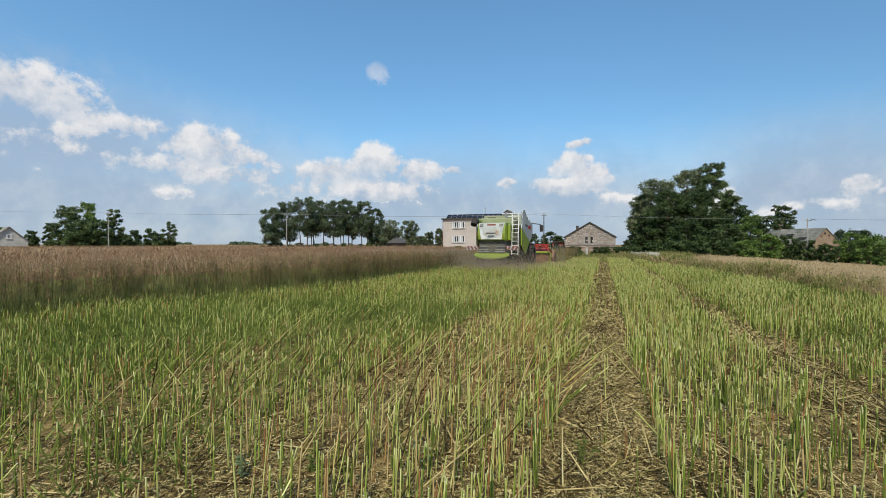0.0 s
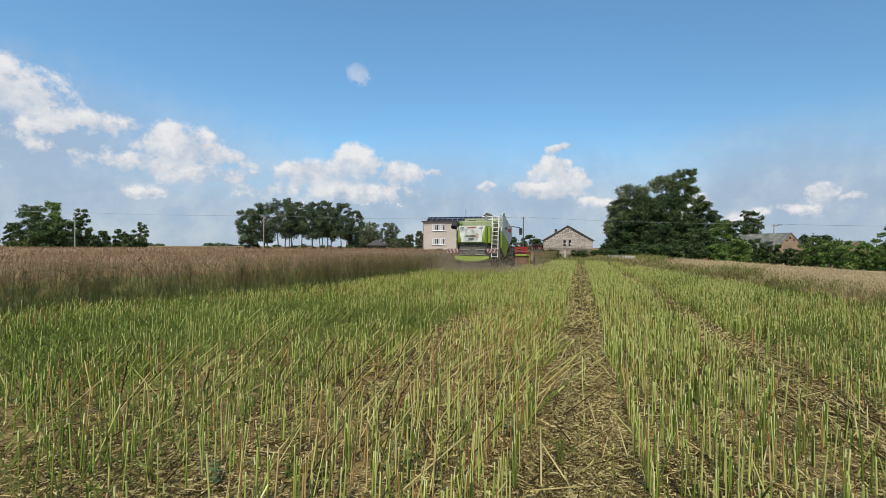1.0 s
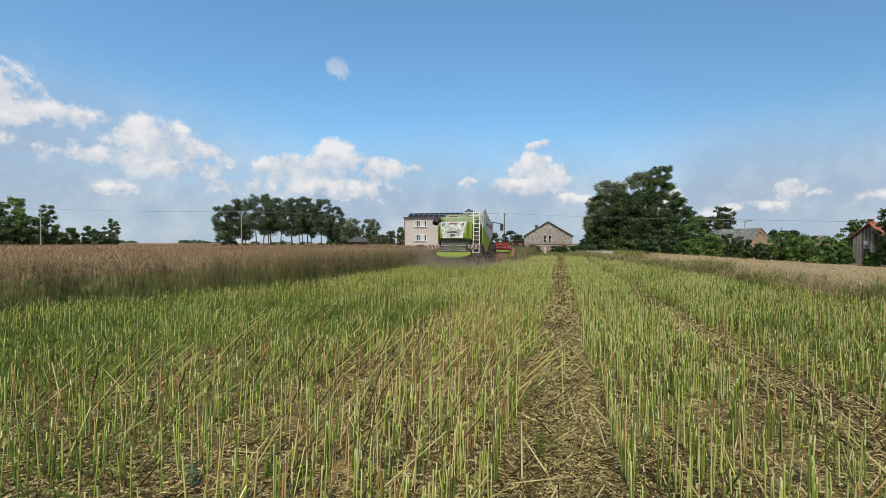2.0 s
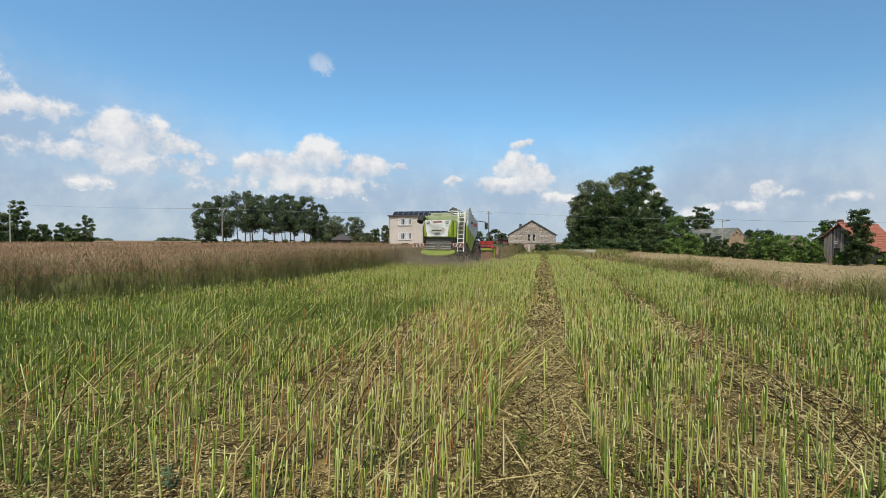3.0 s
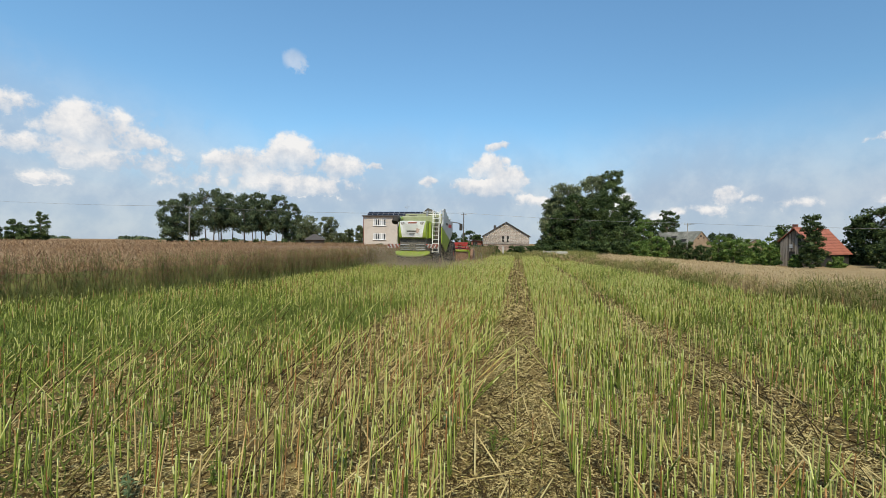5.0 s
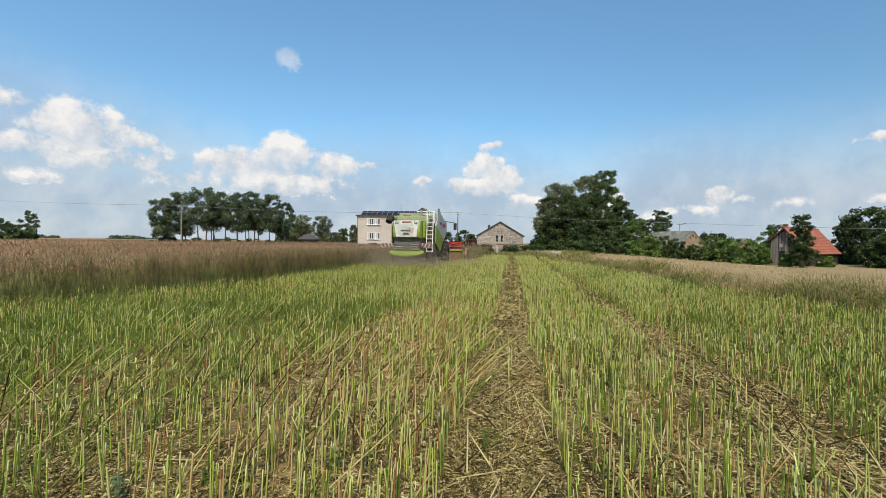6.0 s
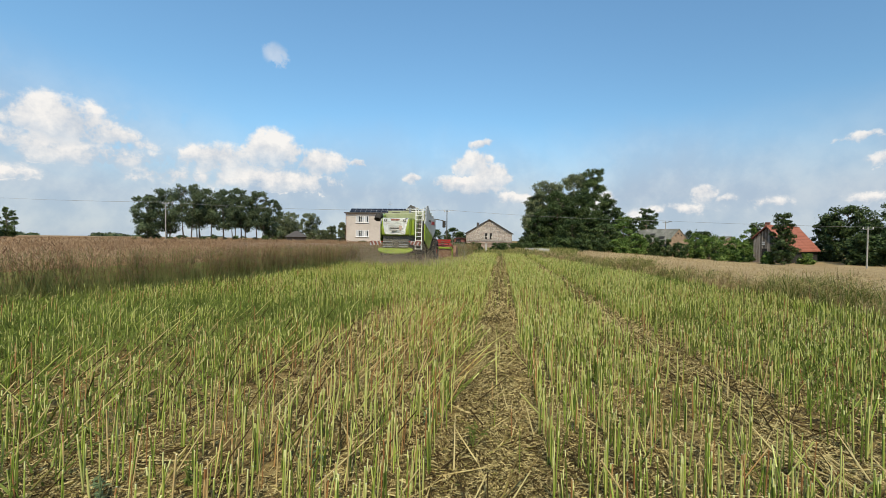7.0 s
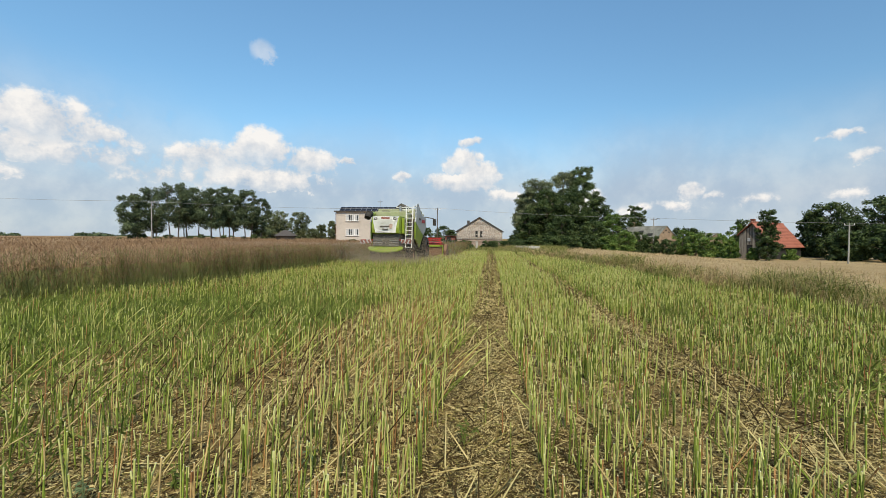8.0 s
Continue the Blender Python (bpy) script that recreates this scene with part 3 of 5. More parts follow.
def build_crop():
    """Standing ripe rapeseed: stems, branches and pods near its edge, a thick pod canopy behind."""
    rng = np.random.default_rng(5)
    stem, pods = [], []

    def plants(u, v, hmean, branches, npods, width, fat):
        x, y = uv_world(u, v)
        n = len(u)
        h = np.clip(rng.normal(hmean, 0.09, n), 0.8, 1.55)
        base = np.stack([x, y, ground_z(x, y)], 1)
        top = base + np.stack([rng.normal(0, 0.10, n), rng.normal(0, 0.10, n), h], 1)
        stem.append(sprays(rng, base, top, fat, fat * 0.4, 3))
        for k in range(branches):
            f = rng.uniform(0.16, 0.9, n)[:, None]
            s = base + (top - base) * f
            a = rng.random(n) * 6.28
            out = rng.uniform(0.10, 0.30, n)
            e = s + np.stack([np.cos(a) * out, np.sin(a) * out, (1.0 - f[:, 0]) * h * rng.uniform(0.25, 1.05, n) + 0.05], 1)
            (stem if k % 2 else pods).append(blades(rng, s, e, width * 0.8))
            for j in range(npods):
                g = rng.uniform(0.3, 1.0, n)[:, None]
                p = s + (e - s) * g
                b = rng.random(n) * 6.28
                l = rng.uniform(0.05, 0.11, n)
                q = p + np.stack([np.cos(b) * l, np.sin(b) * l, rng.uniform(-0.02, 0.07, n)], 1)
                pods.append(blades(rng, p, q, width))
    def skirt(u, v, w):
        """Green leaves and side shoots low on the stems."""
        n = len(u)
        x, y = uv_world(u, v)
        z = rng.uniform(0.02, 0.30, n)
        s = np.stack([x, y, ground_z(x, y) + z], 1)
        a = rng.random(n) * 6.28
        e = s + np.stack([np.cos(a) * 0.10, np.sin(a) * 0.10, rng.uniform(0.05, 0.30, n)], 1)
        stem.append(blades(rng, s, e, w * rng.uniform(0.5, 1.3, n)))
    for lo, hi, k, w in ((2, 24, 560, 0.014), (24, 60, 200, 0.028)):
        n = int((hi - lo) * k)
        u = lo + (hi - lo) * rng.random(n)
        skirt(u, edge_v(u) + 0.05 - 1.2 * rng.random(n) ** 1.5 + 0.15 * np.sin(u * 1.3) + 0.1 * np.sin(u * 3.1), w)
    # edge strip seen from the side, close part and far part
    for lo, hi, deep, dens, br, npod, w in ((2, 24, 1.8, 40, 6, 6, 0.009), (24, 60, 1.6, 22, 5, 4, 0.021)):
        n = int((hi - lo) * deep * dens)
        u = lo + (hi - lo) * rng.random(n)
        v = edge_v(u) - deep * rng.random(n) ** 1.3 + 0.15 * np.sin(u * 1.3) + 0.1 * np.sin(u * 3.1)
        plants(u, v, 1.22, br, npod, w, 0.006)
    # uncut strip ahead of the machine
    n = 900
    u, v = MACHINE_U + 9.6 + 26 * rng.random(n), -2.9 - 7 * rng.random(n)
    plants(u, v, 1.2, 4, 4, 0.02, 0.008)
    # tops behind the edge
    n = 9500
    u = -12 + 75 * rng.random(n)
    v = edge_v(u) - 1.6 - 26 * rng.random(n) ** 1.5
    x, y = uv_world(u, v)
    for j in range(9):
        s = np.stack([x, y, ground_z(x, y) + 0.98 + 0.2 * rng.random(n)], 1) + rng.normal(0, 0.14, (n, 3)) * (1, 1, 0.5)
        a = rng.random(n) * 6.28
        e = s + np.stack([np.cos(a) * 0.07, np.sin(a) * 0.07, rng.uniform(0.03, 0.22, n)], 1)
        pods.append(blades(rng, s, e, 0.013))
    n = 16000
    u = -30 + 190 * rng.random(n)
    v = edge_v(u) - 8 - 110 * rng.random(n)
    x, y = uv_world(u, v)
    for j in range(3):
        s = np.stack([x, y, ground_z(x, y) + 1.0 + 0.2 * rng.random(n)], 1) + rng.normal(0, 0.25, (n, 3)) * (1, 1, 0.4)
        a = rng.random(n) * 6.28
        e = s + np.stack([np.cos(a) * 0.15, np.sin(a) * 0.15, rng.uniform(0.05, 0.25, n)], 1)
        pods.append(blades(rng, s, e, 0.05))
    v1, f1 = merge(*stem)
    v2, f2 = merge(*pods)
    # closed canopy under the tufts
    us = np.concatenate([np.linspace(-80, 70, 151), np.linspace(72, 700, 60)])
    vs = -1.0 - np.concatenate([[0, 0.12, 0.24], np.linspace(0.5, 30, 60), np.linspace(31, 700, 60)])
    gu, gv = np.meshgrid(us, vs, indexing="ij")
    gv = gv + edge_v(gu)
    gx, gy = uv_world(gu, gv)
    gz = ground_z(gx, gy) + 1.03 + 0.09 * (rng.random(gx.shape) - 0.5) + 0.05 * np.sin(gu * 0.33) * np.sin(gv * 0.21)
    gz[:, 0] = ground_z(gx[:, 0], gy[:, 0]) - 0.05
    for k, h in ((1, 0.45), (2, 0.8)):
        gz[:, k] = ground_z(gx[:, k], gy[:, k]) + h + 0.1 * (rng.random(len(us)) - 0.5)
    v3 = np.stack([gx, gy, gz], -1).reshape(-1, 3)
    m = len(vs)
    i = (np.arange(len(us) - 1)[:, None] * m + np.arange(m - 1)[None]).ravel()
    f3 = np.stack([i, i + 1, i + m + 1, i + m], 1)
    verts, faces = merge((v1, f1), (v2, f2), (v3, f3))
    slots = np.concatenate([np.zeros(len(f1)), np.ones(len(f2)), np.tile((np.arange(m - 1) > 1).astype(float), len(us) - 1)])
    tagged(from_np("rapeseed_crop", verts, faces, [M_POD_STEM, M_POD], slots=slots), "standing ripe rapeseed with brown pods and green stems", "crop", kind="stuff")


def build_margin():
    """Rank grass along the stubble's right edge, and the ripe wheat behind it."""
    rng = np.random.default_rng(8)
    grass, dry, wheat, weeds = [], [], [], []
    # short turf under the tufts
    for lo, hi, dens, w in ((-4, 16, 130, 0.009), (16, 34, 90, 0.015), (34, 70, 45, 0.03)):
        n = int((hi - lo) * 5 * dens)
        u = lo + (hi - lo) * rng.random(n)
        v = margin_v(u) + 3.0 * rng.random(n)
        x, y = uv_world(u, v)
        base = np.stack([x, y, ground_z(x, y)], 1)
        tip = base + np.stack([rng.normal(0, 0.10, n), rng.normal(0, 0.10, n), rng.uniform(0.06, 0.26, n)], 1)
        (grass if lo < 30 else dry).append(blades(rng, base, tip, w * rng.uniform(0.6, 1.3, n)))
    # arching tufts, green or dry, thick in some stretches and thin in others
    for lo, hi, count, each, w in ((2, 18, 420, 40, 0.010), (18, 34, 420, 30, 0.018), (34, 66, 620, 18, 0.036)):
        u = lo + (hi - lo) * rng.random(count)
        d = 0.3 + 2.9 * rng.random(count)
        v = margin_v(u) + d
        lush = patch(u, v, 0.55, 44)
        keep = lush + 0.3 * rng.normal(size=count) > -0.25
        u, v, lush = u[keep], v[keep], lush[keep]
        tall = np.clip(0.50 + 0.9 * np.maximum(lush, 0) + 0.12 * rng.normal(size=len(u)), 0.18, 1.15)
        brown = rng.random(len(u)) < np.clip(0.34 - 0.9 * lush, 0.08, 0.9)
        x, y = uv_world(u, v)
        k = np.repeat(np.arange(len(u)), each)
        n = len(k)
        a, spread = rng.random(n) * 6.28, rng.random(n) ** 0.6
        way = np.stack([np.cos(a), np.sin(a), np.zeros(n)], 1)
        base = np.stack([x[k], y[k], ground_z(x[k], y[k])], 1) + way * (0.16 * spread * rng.random(n))[:, None]
        h = tall[k] * rng.uniform(0.45, 1.1, n)
        mid = base + way * (0.22 * h * spread)[:, None] + np.array([0, 0, 1.0]) * (0.68 * h)[:, None]
        tip = mid + way * (0.42 * h * spread)[:, None] + np.array([0, 0, 1.0]) * (h * (0.34 - 0.30 * spread))[:, None]
        for sel, out in ((~brown[k], grass), (brown[k], dry)):
            wd = w * rng.uniform(0.5, 1.2, int(sel.sum()))
            out += [blades(rng, base[sel], mid[sel], wd * 1.4), blades(rng, mid[sel], tip[sel], wd * 1.1)]
        # seed heads above the tufts
        m = rng.random(n) < 0.07
        s0 = mid[m] + np.array([0, 0, 0.12])
        dry += [blades(rng, mid[m], s0, w * 0.5), blades(rng, s0, s0 + way[m] * 0.05 + np.array([0, 0, 0.12]), w * 1.5)]
    for lo, hi, dens, w in ((-2, 22, 27, 0.014), (22, 60, 14, 0.028), (60, 110, 4, 0.06)):
        n = int((hi - lo) * 30 * dens)
        u = lo + (hi - lo) * rng.random(n)
        v = margin_v(np.minimum(u, 40)) + 2.2 + (32 if hi < 30 else 60) * rng.random(n) ** 1.7
        keep = v > 4.6 + (u - 30) * 0.2
        u, v, n = u[keep], v[keep], int(keep.sum())
        x, y = uv_world(u, v)
        h = np.clip(rng.normal(0.35, 0.06, n), 0.2, 0.55)
        base = np.stack([x, y, ground_z(x, y)], 1)
        mid = base + np.stack([rng.normal(0, 0.05, n), rng.normal(0, 0.05, n), h], 1)
        tip = mid + np.stack([rng.normal(0, 0.05, n), rng.normal(0, 0.05, n), rng.uniform(0.04, 0.10, n)], 1)
        wheat += [blades(rng, base, mid, w * 0.5), blades(rng, mid, tip, w * 1.0)]
    # leafy regrowth among the stubble towards the margin
    for lo, hi, dens, w in ((1, 12, 400, 0.018), (12, 24, 260, 0.030), (24, 44, 90, 0.045)):
        n = int((hi - lo) * 7 * dens)
        u = lo + (hi - lo) * rng.random(n)
        v = margin_v(u) + 0.3 - 6.0 * rng.random(n) ** 1.4
        keep = (patch(u, v, 0.7, 63) + 0.35 * rng.normal(size=n) > 0.0) & (v > 3.3 + 0.5 * rng.normal(size=n))
        u, v, n = u[keep], v[keep], int(keep.sum())
        x, y = uv_world(u, v)
        base = np.stack([x, y, ground_z(x, y) + 0.16 * rng.random(n)], 1)
        tip = base + np.stack([rng.normal(0, 0.07, n), rng.normal(0, 0.07, n), rng.uniform(0.03, 0.16, n)], 1)
        weeds.append(blades(rng, base, tip, w * rng.uniform(0.6, 1.3, n)))
    for lo, hi, dens, w in ((0.6, 12, 1000, 0.016), (12, 26, 150, 0.026)):
        n = int((hi - lo) * 7 * dens)
        u, v = lo + (hi - lo) * rng.random(n), -12.2 + 9.4 * rng.random(n)
        keep = (patch(u, v, 0.6, 64) + 0.4 * rng.normal(size=n) > 0.0) & in_field(u, v)
        u, v, n = u[keep], v[keep], int(keep.sum())
        x, y = uv_world(u, v)
        base = np.stack([x, y, ground_z(x, y) + 0.14 * rng.random(n)], 1)
        tip = base + np.stack([rng.normal(0, 0.06, n), rng.normal(0, 0.06, n), rng.uniform(0.03, 0.15, n)], 1)
        weeds.append(blades(rng, base, tip, w * rng.uniform(0.6, 1.3, n)))
    v, f = merge(*weeds)
    tagged(from_np("weed_regrowth", v, f, M_WEED), "low green weeds growing among the stubble", "weeds", kind="stuff")
    us, ds = np.linspace(-40, 110, 151), np.linspace(0, 90, 76)
    gu, gd = np.meshgrid(us, ds, indexing="ij")
    gx, gy = uv_world(gu, margin_v(np.minimum(gu, 40)) + 4.4 + gd)
    gz = ground_z(gx, gy) + 0.26 + 0.10 * (rng.random(gx.shape) - 0.5)
    gz[:, 0] -= 0.26
    i = (np.arange(len(us) - 1)[:, None] * len(ds) + np.arange(len(ds) - 1)[None]).ravel()
    gv = margin_v(np.minimum(gu, 40)) + 4.4 + gd
    i = i[(gv > 5.2 + (gu - 30) * 0.2).ravel()[i]]
    sheet = (np.stack([gx, gy, gz], -1).reshape(-1, 3), np.stack([i, i + len(ds), i + len(ds) + 1, i + 1], 1))
    # meadow between the stubble's end and the farmyard
    n = 26000
    u, v = 45 + 40 * rng.random(n) ** 1.3, -3 + 26 * rng.random(n)
    keep = v < 4.4 + (u - 30) * 0.2
    u, v, n = u[keep], v[keep], int(keep.sum())
    x, y = uv_world(u, v)
    base = np.stack([x, y, ground_z(x, y)], 1)
    tip = base + np.stack([rng.normal(0, 0.1, n), rng.normal(0, 0.1, n), rng.uniform(0.12, 0.5, n) + 0.5 * np.maximum(patch(u, v, 0.4, 29), 0)], 1)
    grass.append(blades(rng, base, tip, 0.05 * rng.uniform(0.6, 1.3, n)))
    v, f = merge(*grass)
    tagged(from_np("field_margin_grass", v, f, M_GRASS), "rank green and dry grass on the field margin", "grass", kind="stuff")
    v, f = merge(*dry)
    tagged(from_np("dry_margin_grass", v, f, M_GRASS_DRY), "dry tan grass with seed heads on the field margin", "grass", kind="stuff")
    v, f = merge(*wheat, sheet)
    tagged(from_np("wheat_crop", v, f, M_WHEAT), "pale golden ripe wheat behind the grass margin", "crop", kind="stuff")


build_stubble()
build_straw()
build_crop()
build_margin()


# ---------------- trees ----------------
def crown_leaves(rng, blobs, n, size):
    """Leaf clumps as small bent cards on and inside rounded masses. blobs: rows of x, y, z, rx, ry, rz."""
    blobs = np.asarray(blobs, dtype=float)
    vol = blobs[:, 3] * blobs[:, 4] + blobs[:, 5] * blobs[:, 3]
    k = rng.choice(len(blobs), n, p=vol / vol.sum())
    d = rng.normal(size=(n, 3))
    d /= np.linalg.norm(d, axis=1)[:, None]
    r = 1.0 - 0.5 * rng.random(n) ** 2.0 + 0.32 * np.abs(rng.normal(size=n)) * (rng.random(n) < 0.5)
    c = blobs[k, :3] + d * blobs[k, 3:] * r[:, None]
    nrm = d + rng.normal(0, 0.75, (n, 3)) + np.array([0, 0, 0.35])
    nrm /= np.linalg.norm(nrm, axis=1)[:, None]
    t = np.cross(nrm, rng.normal(size=(n, 3)))
    t /= np.maximum(np.linalg.norm(t, axis=1)[:, None], 1e-6)
    b = np.cross(nrm, t)
    s = (size * rng.uniform(0.55, 1.35, n))[:, None]
    v = np.stack([c - t * s * 0.9, c + t * s * 0.8 - b * s * 0.55, c + t * s * 0.8 + b * s * 0.55 - nrm * s * 0.2], 1).reshape(-1, 3)
    return v, np.arange(3 * n).reshape(-1, 3)


def tree(name, p, height, width, bare, n, leaf, material, label, seed, group="", depth=None, clumps=26, trunks=1, top_heavy=0.0, twist=0.2, airy=False, girth=1.0):
    """A tree or a shrub: tapered trunk with limbs, and a crown of leaf clumps with gaps. bare: height of the lowest leaves."""
    rng = np.random.default_rng(seed)
    height += float(yard_z(p[0], p[1])) - p[2]
    ob = thing(name, pose(p[0], p[1], p[2]), label, "bush" if "bush" in name or "hedge" in name else "tree", group)
    depth = depth or width
    ch = height - bare
    blobs, limbs = [], []
    clumps = int(clumps * (1.8 if airy else 2.6))
    for i in range(clumps):
        f = (i + 0.5) / clumps
        zz = bare + ch * (0.06 + 0.92 * f)
        spread = math.sin(math.pi * min(0.95, 0.20 + 0.72 * f)) ** 0.6 * (1.0 + top_heavy * (f - 0.5)) * rng.uniform(0.75, 1.12)
        a, rr = i * 2.399 + rng.random() * 1.6, math.sqrt(rng.uniform(0.05, 1.0)) * spread
        size = rng.uniform(0.06, 0.15) * (1.12 - 0.4 * f)
        sx, sy, sz = width * size, depth * size, min(ch, width) * size * rng.uniform(0.6, 0.95)
        zz = min(zz + rng.normal(0, 0.03) * ch, height - sz)
        blobs.append((math.cos(a) * rr * (width / 2 - sx * 0.5), math.sin(a) * rr * (depth / 2 - sy * 0.5), max(zz, bare + sz * 0.4), sx, sy, sz))
    n, leaf = int(n * 2.9), leaf * 0.57
    v, f = crown_leaves(rng, blobs, n, leaf)
    crown = from_np("crown", v, f, material, ob)
    if height > 2.6:
        sets = []
        for k in range(trunks):
            x0 = rng.normal(0, width * 0.10) if trunks > 1 else 0.0
            r = (0.017 * height + 0.03) * girth
            pts = [Vector((x0, 0, -0.15))]
            for j in range(1, 6):
                pts.append(Vector((x0 * (1 + 0.15 * j) + rng.normal(0, twist) * 0.3 * j / 3, rng.normal(0, twist) * 0.3 * j / 3, height * 0.82 * j / 5)))
            for j in range(5):
                sets.append(sprays(rng, np.array([pts[j]]), np.array([pts[j + 1]]), r * (1 - j * 0.18), r * (1 - (j + 1) * 0.18), 7))
            for i in range(k, len(blobs), 2 * max(trunks, 1)):
                b = blobs[i]
                z0 = max(bare * 0.75, b[2] - 0.35 * math.hypot(b[0], b[1]) - 0.6)
                q = min(4.999, z0 / (height * 0.82) * 5)
                s = pts[int(q)].lerp(pts[int(q) + 1], q - int(q))
                sets.append(sprays(rng, np.array([s]), np.array([[b[0], b[1], b[2]]]), r * 0.34, r * 0.10, 5))
        v, f = merge(*sets)
        from_np("trunk", v, f, M_BARK, ob)
    return ob


# left, far: a farmyard's trees
for a, d, h, w, b, n, m, sd in ((-41.9, 150, 12.0, 8.0, 0.6, 3200, M_LEAF_MID, 41), (-40.4, 152, 13.4, 8.0, 0.6, 3400, M_LEAF_LIGHT, 42), (-38.2, 148, 11.4, 4.6, 1.0, 2200, M_LEAF_MID, 43), (-39.4, 147, 8.4, 8.0, 0.3, 2200, M_LEAF_MID, 44), (-41.2, 146, 8.0, 8.0, 0.3, 2200, M_LEAF_MID, 45)):
    tree("birch", bearing(a, d), h, w, b, n, 0.42, m, "slender birch with a light green crown", sd, "birches beyond the rapeseed", clumps=20)
for a, d, h, w, sd in ((-36.5, 160, 6.0, 5.5, 51), (-35.0, 165, 6.8, 5.0, 52), (-33.2, 160, 9.0, 5.0, 53), (-34.2, 158, 5.2, 5.0, 54), (-37.4, 158, 4.6, 5.0, 55), (-43.4, 165, 8.0, 3.0, 56), (-44.6, 165, 5.5, 4.0, 57), (-47.5, 160, 8, 6, 58)):
    tree("tree", bearing(a, d), h, w, 0.6, 1300, 0.42, M_LEAF_MID, "small distant tree with a ragged grey-green crown", sd, "small trees beyond the rapeseed", clumps=15)
# a clump of tall trees with bare stems, distance haze mixed into their leaf colour
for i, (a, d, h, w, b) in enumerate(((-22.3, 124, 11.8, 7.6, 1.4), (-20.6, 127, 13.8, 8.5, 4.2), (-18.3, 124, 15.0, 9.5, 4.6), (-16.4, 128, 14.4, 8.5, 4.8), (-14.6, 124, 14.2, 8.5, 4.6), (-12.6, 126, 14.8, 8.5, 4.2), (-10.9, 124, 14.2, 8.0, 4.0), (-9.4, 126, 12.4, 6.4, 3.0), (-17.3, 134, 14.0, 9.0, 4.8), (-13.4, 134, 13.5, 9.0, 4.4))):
    tree("tree", bearing(a, d), h, w, b + (0.3, -1.3, -0.6)[i % 3], 3300, 0.36, M_LEAF_HAZE, "tall deciduous tree with a dark crown on a bare stem", 60 + i, "clump of tall trees beyond the rapeseed", clumps=26, top_heavy=0.1, airy=True, trunks=2, girth=0.62)
for i in range(14):
    tree("bush", bearing(-23.5 + i * 1.12, 121 + 4 * (i % 3)), 1.3 + 1.3 * ((i * 7) % 5) / 5, 2.4, 0.1, 300, 0.36, M_LEAF_MID, "low green bush under tall trees", 80 + i, "undergrowth of the tree clump", clumps=8)
for a, d, h, w, sd in ((-6.9, 150, 10.6, 11.0, 101), (-4.5, 150, 10.2, 9.0, 102), (-3.0, 140, 4.4, 4, 103), (-1.9, 150, 6.2, 4.5, 104), (-0.5, 112, 5.8, 2.8, 105), (-8.2, 145, 8.6, 8, 106)):
    tree("tree", bearing(a, d), h, w, 0.5, 2600, 0.40, M_LEAF_OLIVE, "broad deciduous tree with a mid-green crown", sd, "trees behind the small hut", clumps=18)
# behind and beside the stone barn
for a, d, h, w, sd in ((12.0, 105, 4.4, 6, 111), (14.4, 100, 4.6, 5, 112), (15.6, 98, 3.6, 4, 113), (10.4, 110, 4.2, 5, 114), (24.0, 100, 2.6, 3, 115)):
    tree("bush", bearing(a, d), h, w, 0.2, 900, 0.34, M_LEAF_DARK, "dark green bush by the farmyard", sd, "bushes by the stone barn", clumps=13)
# the great tree group
TALL_TREES = [
    (27.2, 106, 16.4, 11.0, 3.0, 6500, M_LEAF_OLIVE, 121, 34), (30.4, 108, 18.6, 11.0, 3.0, 6500, M_LEAF_OLIVE, 122, 34), (32.8, 106, 19.3, 8.0, 4.0, 5500, M_LEAF_MID, 123, 30),
    (25.5, 104, 11.5, 7.0, 0.8, 3600, M_LEAF_OLIVE, 124, 24), (26.0, 107, 13.6, 7.0, 4.0, 4200, M_LEAF_OLIVE, 133, 26), (28.3, 99, 13.0, 9.5, 0.4, 5500, M_LEAF_DARK, 125, 30),
    (31.8, 98, 13.4, 9.5, 0.4, 5500, M_LEAF_DARK, 126, 30),
]
FOOT_TREES = [
    (34.6, 101, 11.5, 7.0, 0.4, 3600, M_LEAF_DARK, 127, 24), (36.4, 98, 7.6, 5.6, 0.2, 2400, M_LEAF_LIGHT, 128, 18), (37.2, 108, 8.2, 6.0, 0.4, 2400, M_LEAF_DARK, 129, 18),
    (26.0, 96, 8.0, 6.5, 0.2, 2600, M_LEAF_DARK, 130, 18), (30.2, 92, 6.5, 7.5, 0.1, 2600, M_LEAF_DARK, 131, 18), (34.2, 92, 5.6, 6.5, 0.1, 2200, M_LEAF_MID, 132, 16),
]
for a, d, h, w, b, n, m, sd, cl in TALL_TREES + FOOT_TREES:
    tree("tree", bearing(a, d), h, w, b, int(n * 1.25), 0.33, m, "large old deciduous tree with a heavy dark crown" if h > 12 else "leafy tree at the foot of a larger tree", sd, "great tree group by the farm", clumps=cl, top_heavy=0.2, airy=h > 15)
tree("pine", bearing(39.0, 130), 12.2, 6.5, 5.0, 1700, 0.42, M_LEAF_DARK, "dark pine with a loose flat crown", 140, clumps=14, top_heavy=0.6)
